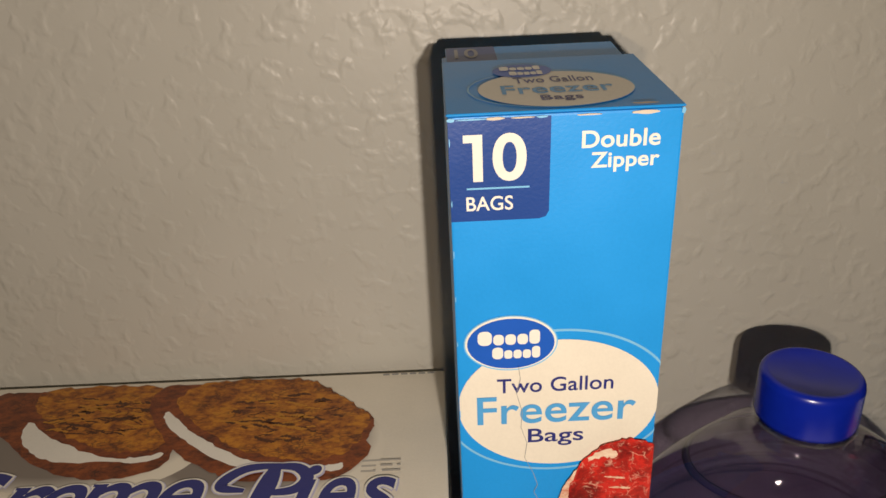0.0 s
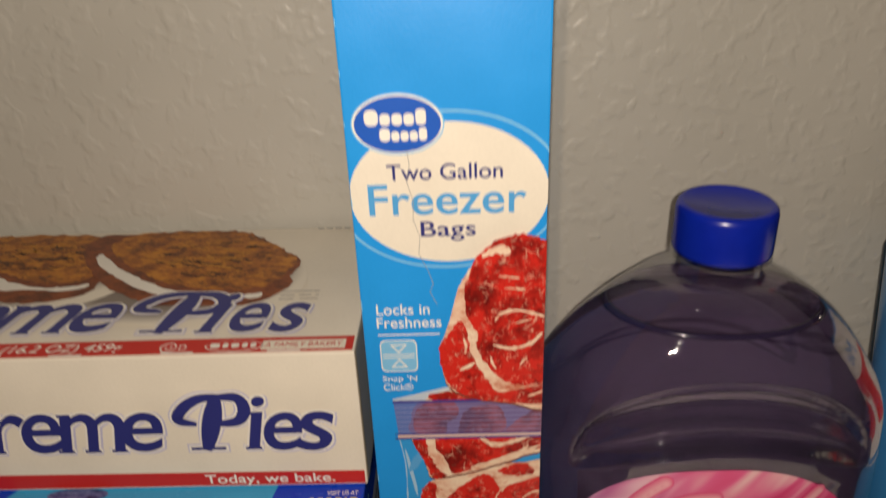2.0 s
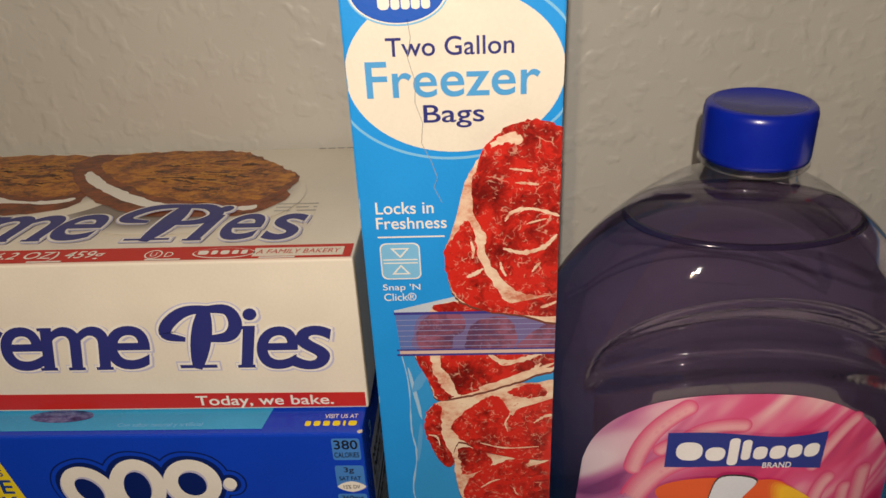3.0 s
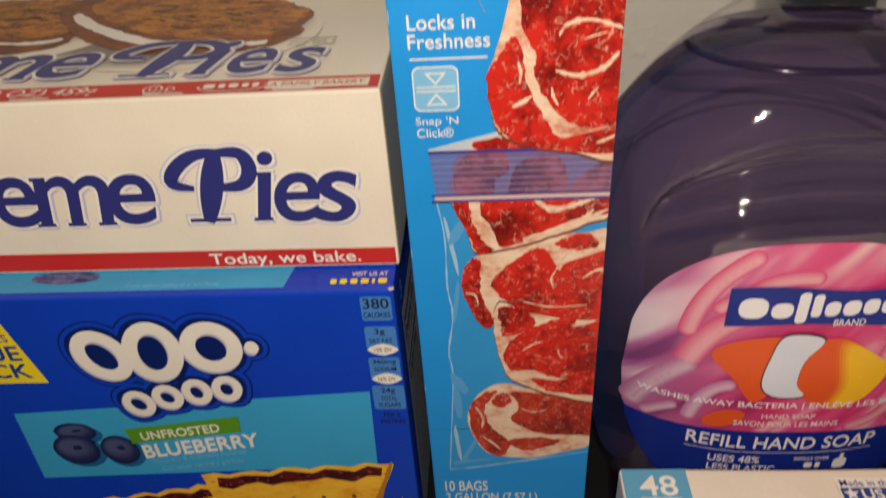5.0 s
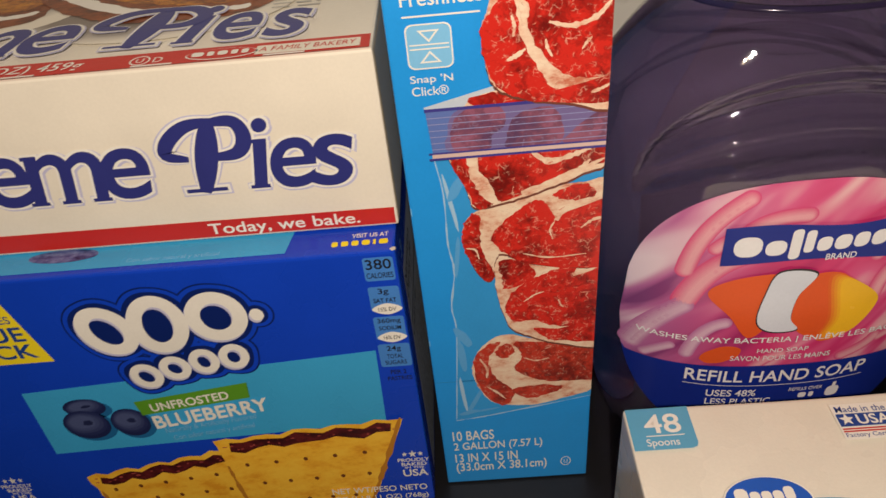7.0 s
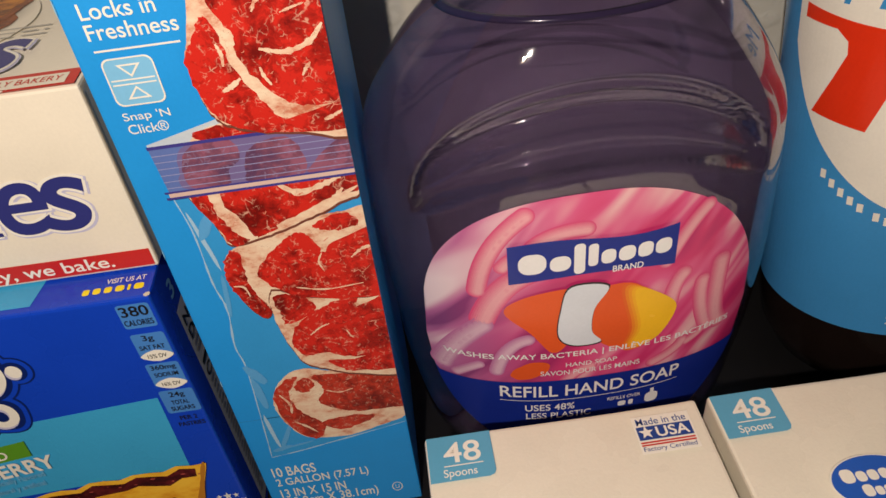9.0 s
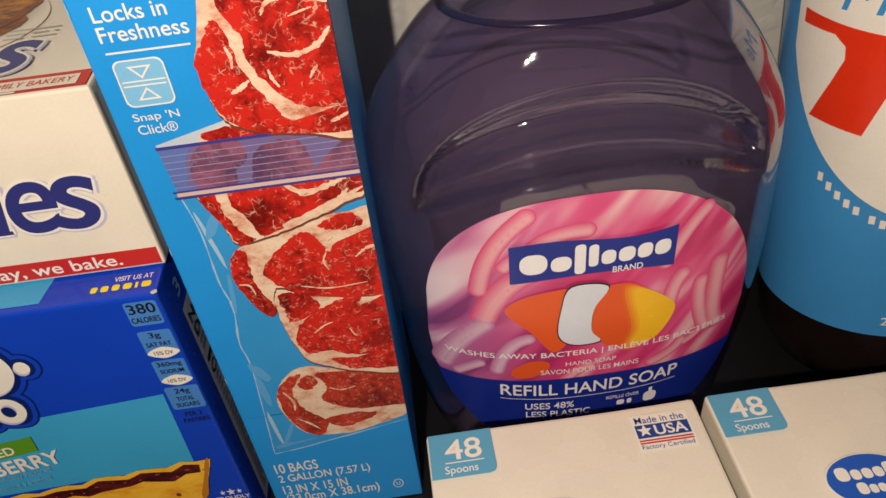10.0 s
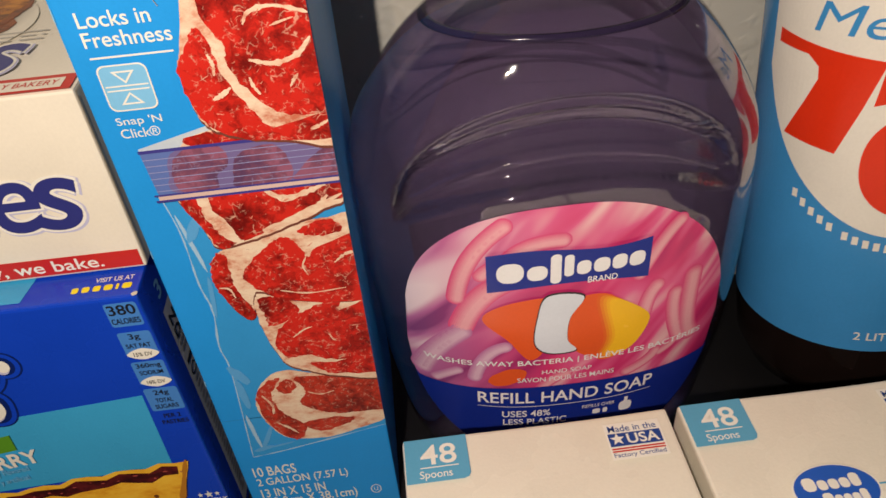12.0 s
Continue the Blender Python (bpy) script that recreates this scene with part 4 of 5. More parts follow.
    cookies = (  # lower cookie, cream, upper cookie
        ((-0.1349, 0.0827, -0.1387, 0.0996, -0.1264, 0.1066, -0.0792, 0.0950, -0.0385, 0.0607, -0.0424, 0.0447, -0.0560, 0.0380, -0.0870, 0.0400, -0.0996, 0.0459, -0.1171, 0.0591),
         (-0.1290, 0.0860, -0.1185, 0.0820, -0.0967, 0.0640, -0.0780, 0.0530, -0.0504, 0.0490, -0.0479, 0.0437, -0.0612, 0.0436, -0.0843, 0.0468, -0.0994, 0.0532, -0.1130, 0.0640, -0.1262, 0.0770),
         (-0.1298, 0.0904, -0.1253, 0.1029, -0.1132, 0.1069, -0.0946, 0.1075, -0.0704, 0.1060, -0.0589, 0.0985, -0.0447, 0.0841, -0.0365, 0.0748, -0.0368, 0.0650, -0.0416, 0.0540, -0.0505, 0.0468, -0.0662, 0.0468, -0.0829, 0.0510, -0.0958, 0.0576, -0.1102, 0.0680, -0.1185, 0.0760)),
        ((-0.2251, 0.0975, -0.2135, 0.1053, -0.1981, 0.1063, -0.1589, 0.1011, -0.1242, 0.0741, -0.1194, 0.0518, -0.1372, 0.0445, -0.1534, 0.0458, -0.1732, 0.0543, -0.1913, 0.0695),
         (-0.1895, 0.0835, -0.1800, 0.0780, -0.1620, 0.0680, -0.1475, 0.0620, -0.1222, 0.0590, -0.1293, 0.0534, -0.1437, 0.0550, -0.1600, 0.0550, -0.1745, 0.0600, -0.1862, 0.0710),
         (-0.1948, 0.0931, -0.1956, 0.1039, -0.1847, 0.1070, -0.1610, 0.1075, -0.1390, 0.1050, -0.1300, 0.0967, -0.1242, 0.0741, -0.1231, 0.0595, -0.1349, 0.0565, -0.1500, 0.0592, -0.1677, 0.0680, -0.1844, 0.0810)),
    )
    for i, (base, cream, top) in enumerate(cookies):
        k = 3.2 - 1.6 * i
        us, vs = base[0::2], base[1::2]
        u, v, a, b = sum(us) / len(us), sum(vs) / len(vs), (max(us) - min(us)) / 2, (max(vs) - min(vs)) / 2
        art("cookie_shadow", hold(blob(u + 0.006, v - 0.004, a * 1.12, b * 1.10, -12, 0.0, i)), SOFT_GREY, box, t, 0.8 + 0.3 * i)
        art("cookie_base", hold(shape(base, i, 0.0006)), COOKIE_SIDE, box, t, k)
        art("cream_filling", hold(shape(cream, i + 3, 0.0004)), WHITE, box, t, k + 0.25)
        art("cookie_rim", hold(shape(top, i + 6, 0.0007)), COOKIE_SIDE, box, t, k + 0.5)
        us, vs = top[0::2], top[1::2]
        u, v, a, b = sum(us) / len(us), sum(vs) / len(vs), (max(us) - min(us)) / 2, (max(vs) - min(vs)) / 2
        raised = [p + (0.0006 if j % 2 == 0 else 0.0024) for j, p in enumerate(top)]
        art("cookie_top", hold(shape(raised, i + 9, 0.0010, None, 0.94)), COOKIE, box, t, k + 0.75, "printed picture of a cracked oatmeal cookie")
        rnd = random.Random(40 + i)
        cracks = {0: [[], []], 1: [[], []]}
        for j in range(60):
            g, q = rnd.uniform(0, 6.28), rnd.uniform(0.02, 0.62) ** 0.7
            p = Vector((u + a * 0.88 * q * math.cos(g), v + 0.002 + b * 0.80 * q * math.sin(g), 0))
            w, lean = rnd.uniform(0.0018, 0.0066), rnd.gauss(-0.12, 0.25)
            pts = [c for d in (-1, -0.3, 0.3, 1) for c in (p.x + w * d, p.y + w * d * lean + rnd.uniform(-0.0009, 0.0009))]
            cv, cf = hold(ribbon(pts, rnd.uniform(0.0005, 0.0018), j, None, 0.6))
            lists = cracks[int(j % 3 == 0)]
            n = len(lists[0])
            lists[0].extend(cv)
            lists[1].extend([[x + n for x in fc] for fc in cf])
        for light, tone in ((0, (0.075, 0.022, 0.006)), (1, (0.50, 0.22, 0.022))):
            tagged(art("cookie_cracks", cracks[light], ink(*tone), box, t, k + 1.0 + 0.2 * light), kind="stuff")
    for i, w in enumerate(((1.2,), (1.2, 1.0, 0.3), (0.8, 1.0))):
        art("small_print", bars(w, -0.0392, -0.0236, 0.0478 - 0.0030 * i, 0.0488 - 0.0030 * i), ink(0.45, 0.43, 0.39), box, t, 2)
    art("small_print", bars((1, 1, 1, 1, 1, 1), -0.034, -0.010, 0.1070, 0.1082), GREY, box, t, 2)
    # glued side
    s = plane_x(x1)
    art("side_flap", poly((y0 + 0.001, z0 + 0.002), (y0 + 0.050, z0 + 0.004), (y0 + 0.050, z1 - 0.004), (y0 + 0.001, z1 - 0.001)), CREAM, box, s, 3)
    art("bare_edge", rect(y0 + 0.0002, y0 + 0.0010, z0 + 0.002, z1 - 0.002), CARD, box, s, 4)
    return box


pie_carton()


def pastry_carton():
    x0, x1, y0, y1, z0, z1 = -0.262, -0.0062, -0.0075, 0.066, 0.0008, 0.1408
    box = thing("toaster_pastry_box", "glossy royal blue cardboard toaster pastry box under the pie box", "box")
    bm = box_bm(x0, x1, y0, y1, z0, z1, 0.0010)
    part("carton", bm, ROYAL, box)
    f, t, s = plane_y(y0), plane_z(z1), plane_x(x1)
    art("yellow_flash", poly((-0.1900, 0.1022), (-0.1330, 0.1027), (-0.1420, 0.1398), (-0.1900, 0.1398)), YELLOW, box, f, 1)
    art("lettering", words("16", -0.1640, -0.1462, 0.1285, 0.1380, 0.02), NAVY, box, f, 2)
    art("lettering", words("TOASTER PASTRIES", -0.1800, -0.1400, 0.1222, 0.1258, 0.012), NAVY, box, f, 2)
    art("lettering", words("VALUE", -0.1700, -0.1382, 0.1135, 0.1205, 0.02), NAVY, box, f, 2)
    art("lettering", words("PACK", -0.1650, -0.1372, 0.1052, 0.1122, 0.02), NAVY, box, f, 2)
    # logo as plain white shapes on a dark blue ground
    big = ((-0.1092, 0.1155, 0.0098, 0.0118, 0.0050, 24), (-0.0908, 0.1168, 0.0104, 0.0136, 0.0052, -8), (-0.0700, 0.1186, 0.0106, 0.0114, 0.0052, -8))
    small = ((-0.1030, 0.0920, 0.0058, 0.0064, 22), (-0.0915, 0.0952, 0.0056, 0.0060, 12), (-0.0802, 0.0976, 0.0054, 0.0062, 0), (-0.0690, 0.0990, 0.0054, 0.0062, -10))
    for grow, m, k in ((0.0036, ROYAL_DARK, 1.4), (0.0030, ROYAL, 1.9), (0.0015, ROYAL_DARK, 2.6)):
        grounds = [(u, v, a, b, turn, 2.3) for u, v, a, b, w, turn in big] + [(u, v, a, b, turn, 2.6) for u, v, a, b, turn in small] + [(-0.0562, 0.1182, 0.0024, 0.0028, 0, 2.0)]
        for j, (u, v, a, b, turn, power) in enumerate(grounds):
            art("logo_ground", blob(u, v, a + grow, b + grow, turn, power=power), m, box, f, k + 0.05 * j)
    for dx, dv, m, k in ((-0.0006, -0.0010, LILAC, 3.4), (0.0, 0.0, WHITE, 4)):
        for j, (u, v, a, b, w, turn) in enumerate(big):
            art("logo_ring", hoop(u + dx, v + dv, a, b, w, turn), m, box, f, k + 0.06 * j)
        for j, (u, v, a, b, turn) in enumerate(small):
            art("logo_ring", hoop(u + dx, v + dv, a, b, 0.0030, turn), m, box, f, k + 0.2 + 0.06 * j)
        art("logo_dot", blob(-0.0562 + dx, 0.1182 + dv, 0.0024, 0.0028), m, box, f, k)
    art("sky_panel", poly((-0.1545, 0.0500), (-0.0202, 0.0560), (-0.0187, 0.0962), (-0.1525, 0.0868)), TEAL, box, f, 1)
    art("green_flash", poly((-0.1128, 0.0786), (-0.1119, 0.0706), (-0.0689, 0.0766), (-0.0682, 0.0850)), GREEN, box, f, 6)
    lift = lambda u: (u + 0.107) * 0.14
    art("lettering", words("UNFROSTED", -0.1075, -0.0765, 0.0725, 0.0770, 0.02, 0, lift), WHITE, box, f, 7)
    art("lettering", words("BLUEBERRY", -0.1090, -0.0630, 0.0625, 0.0700, 0.026, 0, lift), WHITE, box, f, 7)
    art("lettering", words("Naturally & Artificially Flavored", -0.1061, -0.0693, 0.0583, 0.0622, 0.0, 0, lift), PALE_SKY, box, f, 7)
    art("lettering", words("Con sabor natural y artificial", -0.1043, -0.0711, 0.0535, 0.0572, 0.0, 0, lift), PALE_SKY, box, f, 7)
    for i, (u, v, a, b) in enumerate(((-0.1325, 0.0768, 0.0082, 0.0050), (-0.1180, 0.0668, 0.0074, 0.0082), (-0.1350, 0.0672, 0.0090, 0.0084))):
        k = 3 + 1.2 * i
        art("blueberry_shadow", blob(u + 0.0012, v - 0.0016, a * 1.08, b * 1.04, 0, 0.0, i), ink(0.012, 0.12, 0.30), box, f, 2.6)
        art("blueberry", blob(u, v, a, b, 0, 0.008, i), ink(0.012, 0.018, 0.075), box, f, k, "printed picture of a ripe blueberry")
        for step in range(4):
            q = step / 3
            art("blueberry_bloom", blob(u - a * 0.12 * q, v + b * (0.10 + 0.12 * q), a * (0.90 - 0.34 * q), b * (0.84 - 0.40 * q), 10, 0.03, i + step), ink(round(0.018 + 0.045 * q, 3), round(0.026 + 0.058 * q, 3), round(0.095 + 0.10 * q, 3)), box, f, k + 0.15 + 0.13 * step)
        art("blueberry_crown", blob(u + a * 0.10, v + b * 0.16, a * 0.24, b * 0.16, 12, 0.16, i + 4, n=24), ink(0.014, 0.020, 0.07), box, f, k + 0.8)
    # toaster pastries
    for i, (pts, k) in enumerate((
        (((-0.1484, 0.0340), (-0.0840, 0.0462), (-0.0860, 0.0020), (-0.1450, 0.0020)), 3),
        (((-0.0900, 0.0525), (-0.0137, 0.0592), (-0.0330, 0.0020), (-0.0860, 0.0020)), 8),
        (((-0.2560, 0.0500), (-0.1960, 0.0480), (-0.1920, 0.0020), (-0.2560, 0.0020)), 3),
    )):
        rnd = random.Random(i + 3)
        tl, tr, br, bl = [Vector((*p, 0)) for p in pts]
        edge = [tl.lerp(tr, j / 14) + Vector((0, 0.0011 * math.sin(j * 2.2) + rnd.uniform(-0.0005, 0.0005), 0)) for j in range(15)]
        down = [tr.lerp(br, j / 12) + Vector((rnd.uniform(-0.0006, 0.0006), 0, 0)) for j in range(1, 13)]
        upl = [bl.lerp(tl, j / 12) + Vector((rnd.uniform(-0.0006, 0.0006), 0, 0)) for j in range(12)]
        art("pastry", poly(*[(p.x, p.y) for p in edge + down + upl]), PASTRY, box, f, k, "printed picture of a golden toaster pastry")
        art("pastry_filling", poly(*[(p.x + 0.0008, p.y - 0.0022 + 0.0006 * math.sin(p.x * 1500)) for p in edge[1:-1]], *[(p.x, p.y - 0.0078 + 0.0011 * math.sin(p.x * 900)) for p in reversed(edge[1:-1])]), JAM, box, f, k + 1)
        glints = [[], []]
        for j in range(16):
            p = edge[1 + j % 13] + Vector((rnd.uniform(-0.002, 0.002), rnd.uniform(-0.0062, -0.0034), 0))
            gv, gf = blob(p.x, p.y, rnd.uniform(0.0003, 0.0010), rnd.uniform(0.0002, 0.0005), 0, 0.1, j, n=12)
            n = len(glints[0])
            glints[0].extend(gv)
            glints[1].extend([[x + n for x in fc] for fc in gf])
        tagged(art("jam_glints", glints, ink(0.38, 0.07, 0.06), box, f, k + 1.4), kind="stuff")
        brown = ink(0.46, 0.19, 0.02)
        art("pastry_edge", ribbon([c for p in ([tr] + down)[::4] for c in (p.x - 0.0008, p.y)], 0.0022, i, None, 0.5), brown, box, f, k + 0.6)
        art("pastry_edge", ribbon([c for p in upl[::4] for c in (p.x + 0.0008, p.y)], 0.0018, i, None, 0.5), brown, box, f, k + 0.6)
        for row in range(3):
            for col in range(5):
                p = tl.lerp(tr, (col + 0.7 + 0.35 * (row % 2)) / 5.6).lerp(bl.lerp(br, (col + 0.7 + 0.35 * (row % 2)) / 5.6), 0.34 + 0.26 * row)
                art("pastry_hole", blob(p.x, p.y, 0.0009, 0.0012, 0, 0.05, row * 5 + col, n=16), ink(0.16, 0.05, 0.012), box, f, k + 2)
    # nutrition badges
    for u0, u1, v0, v1 in ((-0.0172, -0.0072, 0.1288, 0.1388), (-0.0172, -0.0068, 0.1150, 0.1262), (-0.0174, -0.0068, 0.1012, 0.1124), (-0.0177, -0.0064, 0.0872, 0.0990)):
        art("badge", rect(u0, u1, v0, v1, 0.001, 3), BADGE, box, f, 1)
    for body, u0, u1, v0, v1 in (("380", -0.0164, -0.0080, 0.1340, 0.1382), ("CALORIES", -0.0166, -0.0078, 0.1302, 0.1326), ("3g", -0.0140, -0.0104, 0.1224, 0.1256), ("SAT FAT", -0.0160, -0.0082, 0.1192, 0.1212), ("360mg", -0.0160, -0.0080, 0.1090, 0.1118), ("SODIUM", -0.0158, -0.0082, 0.1062, 0.1082), ("24g", -0.0146, -0.0096, 0.0950, 0.0982), ("TOTAL", -0.0150, -0.0092, 0.0918, 0.0940), ("SUGARS", -0.0160, -0.0082, 0.0886, 0.0908), ("PER 2", -0.0148, -0.0090, 0.0834, 0.0856), ("PASTRIES", -0.0162, -0.0072, 0.0800, 0.0822)):
        art("lettering", words(body, u0, u1, v0, v1, 0.012), BLACK, box, f, 3)
    for body, v in (("15% DV", 0.1162), ("16% DV", 0.1026)):
        art("daily_oval", blob(-0.0118, v, 0.0052, 0.0026, 0, power=1.5), WHITE, box, f, 3)
        art("lettering", words(body, -0.0148, -0.0088, v - 0.0009, v + 0.0009, 0.006), BLACK, box, f, 4)
    for u in (-0.0190, -0.1866):
        w = 0.0130
        for body, v0, v1, a, b in (("PROUDLY", 0.0292, 0.0315, 0.0, 1.0), ("BAKED", 0.0263, 0.0286, 0.1, 0.9), ("IN THE", 0.0244, 0.0258, 0.2, 0.8), ("USA", 0.0190, 0.0238, 0.1, 0.9)):
            art("lettering", words(body, u + w * a, u + w * b, v0, v1, 0.02), WHITE, box, f, 1)
        for dx, r in ((0.25, 0.0012), (0.5, 0.0018), (0.75, 0.0012)):
            star = [(u + w * dx + r * (1 if j % 2 == 0 else 0.42) * math.sin(j * math.pi / 5), 0.0342 + r * 1.4 * (1 if j % 2 == 0 else 0.42) * math.cos(j * math.pi / 5)) for j in range(10)]
            art("star", poly(*star), WHITE, box, f, 1)
    art("lettering", words("NET WT/PESO NETO", -0.0490, -0.0085, 0.0112, 0.0152, 0.012), WHITE, box, f, 12)
    art("lettering", words("27 OZ (1 LB 11 OZ) (768g)", -0.0540, -0.0085, 0.0048, 0.0090, 0.012), WHITE, box, f, 12)
    art("lettering", words("16 TOASTER PASTRIES", -0.1670, -0.1246, 0.0128, 0.0166, 0.012), WHITE, box, f, 12)
    art("lettering", words("PASTELILLOS PARA TOSTAR", -0.1670, -0.1130, 0.0066, 0.0104, 0.012), WHITE, box, f, 12)
    art("lettering", words("NET WT/PESO NETO", -0.2100, -0.1745, 0.0112, 0.0152, 0.012), WHITE, box, f, 12)
    # strip of lid in front of the box above
    art("lid_panel", poly((-0.1500, -0.0046), (-0.0420, -0.0046), (-0.0400, 0.0080), (-0.1420, 0.0080)), TEAL, box, t, 1)
    art("blueberry", blob(-0.118, 0.0030, 0.012, 0.0034, 0, 0.02, 2), BERRY, box, t, 2)
    art("lettering", words("Con sabor natural y artificial", -0.0950, -0.0640, -0.0036, -0.0010, 0.0), PALE_SKY, box, t, 2)
    art("lettering", words("VISIT US AT", -0.0205, -0.0085, 0.0006, 0.0028, 0.012), WHITE, box, t, 1)
    art("address_bar", bars((0.7, 0.8, 0.8, 0.9, 0.3, 1), -0.0270, -0.0085, -0.0034, -0.0008), YELLOW, box, t, 1)
    art("scuff", blob(-0.0068, -0.0066, 0.0009, 0.0010, 0, 0.15, 1), CARD, box, t, 2)
    # side panel with the nutrition table
    art("side_panel", rect(y0 + 0.0125, y1 - 0.004, 0.006, 0.1215), ink(0.55, 0.58, 0.58), box, s, 1)
    art("lettering", words("3", y0 + 0.0135, y0 + 0.0180, 0.1260, 0.1330, 0.02), PALE_SKY, box, s, 1)
    for i, (body, v0, v1) in enumerate((("Nutrition", 0.1125, 0.1175), ("Datos de", 0.1060, 0.1110))):
        art("lettering", words(body, y0 + 0.0145, y0 + 0.046, v0, v1, 0.02), BLACK, box, s, 2)
    art("table_rule", rect(y0 + 0.0145, y1 - 0.006, 0.0930, 0.0950), BLACK, box, s, 2)
    art("lettering", words("Calories", y0 + 0.0145, y0 + 0.042, 0.0860, 0.0910, 0.02), BLACK, box, s, 2)
    rnd = random.Random(8)
    for i in range(24):
        v = 0.0835 - i * 0.0031
        art("small_print", bars([rnd.uniform(0.5, 1.6) for _ in range(6)], y0 + 0.0145, y1 - 0.006 - rnd.uniform(0, 0.012), v, v + 0.0012), GREY, box, s, 2)
    for v in (0.0998, 0.1028):
        art("small_print", bars((1, 0.6, 1.2, 0.7), y0 + 0.0145, y0 + 0.044, v, v + 0.0014), GREY, box, s, 2)
    return box


pastry_carton()

# ---- soap bottle ----
SX, SY, CAP_X = 0.1345, 0.0450, 0.1330


def soap_half(z):
    """Half width and half depth of the bottle at a height."""
    stops = ((0.0, 0.0517, 0.036), (0.006, 0.06, 0.0415), (0.022, 0.0657, 0.044), (0.06, 0.0708, 0.0455), (0.1, 0.0729, 0.0458), (0.14, 0.0727, 0.0455), (0.156, 0.0712, 0.0443), (0.166, 0.0676, 0.0425), (0.178, 0.0602, 0.0390), (0.188, 0.0530, 0.0350), (0.1965, 0.0450, 0.0305), (0.2035, 0.0360, 0.0260), (0.2075, 0.0295, 0.0235), (0.2098, 0.0250, 0.0212), (0.2110, 0.0213, 0.0190), (0.2118, 0.0180, 0.0174), (0.2132, 0.0166, 0.0165), (0.2160, 0.0162, 0.0162), (0.224, 0.0160, 0.0160))
    for (a, wa, da), (b, wb, db) in zip(stops, stops[1:]):
        if z <= b:
            t = max(0.0, (z - a) / (b - a))
            return wa + (wb - wa) * t, da + (db - da) * t
    return stops[-1][1:]


def soap_smooth(z):
    k = [soap_half(z + d) for d in (-0.004, -0.002, 0, 0.002, 0.004)] if 0.004 < z < 0.206 else [soap_half(z)]
    return sum(a for a, _ in k) / len(k), sum(b for _, b in k) / len(k)


def soap_power(z):
    """Squareness of the cross-section: boxy below, oval at the shoulder."""
    return 2.5 - 0.45 * min(1.0, max(0.0, (z - 0.15) / 0.045))


def soap_middle(z):
    """The bottle leans a little to one side."""
    return SX - 0.0022 * min(1.0, max(0.0, (z - 0.09) / 0.06))


GRIP_STEPS = ((0, 0), (0.05, 0.0042), (0.14, 0.0066), (0.28, 0.0052), (0.42, 0.0094), (0.54, 0.0120), (0.60, 0.0088), (0.73, 0.0080), (0.78, 0.0048), (0.89, 0.0042), (1.0, 0))


def grip(x, z):
    """Depth of the arched hand grip pressed into the front: a rolled lip, a cavity and two terraces above it."""
    s = (x - 0.1310) / 0.0580
    if abs(s) >= 1:
        return 0.0
    high, low = 0.1405 + 0.0430 * math.sqrt(1 - s * s), 0.1395 + 0.0165 * (1 - s * s)
    if not low < z < high:
        return 0.0
    t = (z - low) / (high - low)
    ease = lambda q: q * q * (3 - 2 * q)
    depth = 0.0
    for (a, p), (b, q) in zip(GRIP_STEPS, GRIP_STEPS[1:]):
        if t <= b:
            depth = p + (q - p) * ease((t - a) / (b - a))
            break
    return depth * ease(min(1.0, (1 - abs(s)) / 0.16))


def soap_front(x, z, inset=0.0):
    """y of the bottle's front at x, z."""
    w, d = soap_smooth(z)
    w, d, p = w - inset, d - inset, soap_power(z)
    q = min(0.999, abs((x - soap_middle(z)) / w))
    return SY - d * (1 - q ** p) ** (1 / p) + grip(x, z)


def soap_ring(bm, z, inset, segments, pressed=True):
    w, d = soap_smooth(z)
    w, d, p, mid = w - inset, d - inset, soap_power(z), soap_middle(z)
    row = []
    for i in range(segments):
        a = 2 * math.pi * i / segments
        c, s = math.cos(a), math.sin(a)
        x, y = w * math.copysign(abs(c) ** (2 / p), c), d * math.copysign(abs(s) ** (2 / p), s)
        if pressed:
            y -= math.copysign(grip(mid + x, z), s)
        row.append(bm.verts.new((mid + x, SY + y, z)))
    return row


def soap_mesh(z0, z1, inset, rings, segments=128):
    bm = bmesh.new()
    rows = [soap_ring(bm, z0 + (z1 - z0) * j / rings, inset, segments) for j in range(rings + 1)]
    for a, b in zip(rows, rows[1:]):
        for i in range(segments):
            k = (i + 1) % segments
            bm.faces.new((a[i], a[k], b[k], b[i]))
    bm.faces.new(list(reversed(rows[0])))
    bm.faces.new(rows[-1])
    return bm


def lathe(profile, cx, cy, segments=64, ribs=0.0):
    bm = bmesh.new()
    rows = []
    for r, z in profile:
        rows.append([bm.verts.new((cx + (r + (ribs if i % 2 and ribs else 0)) * math.cos(2 * math.pi * i / segments), cy + (r + (ribs if i % 2 and ribs else 0)) * math.sin(2 * math.pi * i / segments), z)) for i in range(segments)])
    for a, b in zip(rows, rows[1:]):
        for i in range(segments):
            k = (i + 1) % segments
            bm.faces.new((a[i], a[k], b[k], b[i]))
    bm.faces.new(list(reversed(rows[0])))
    bm.faces.new(rows[-1])
    return bm


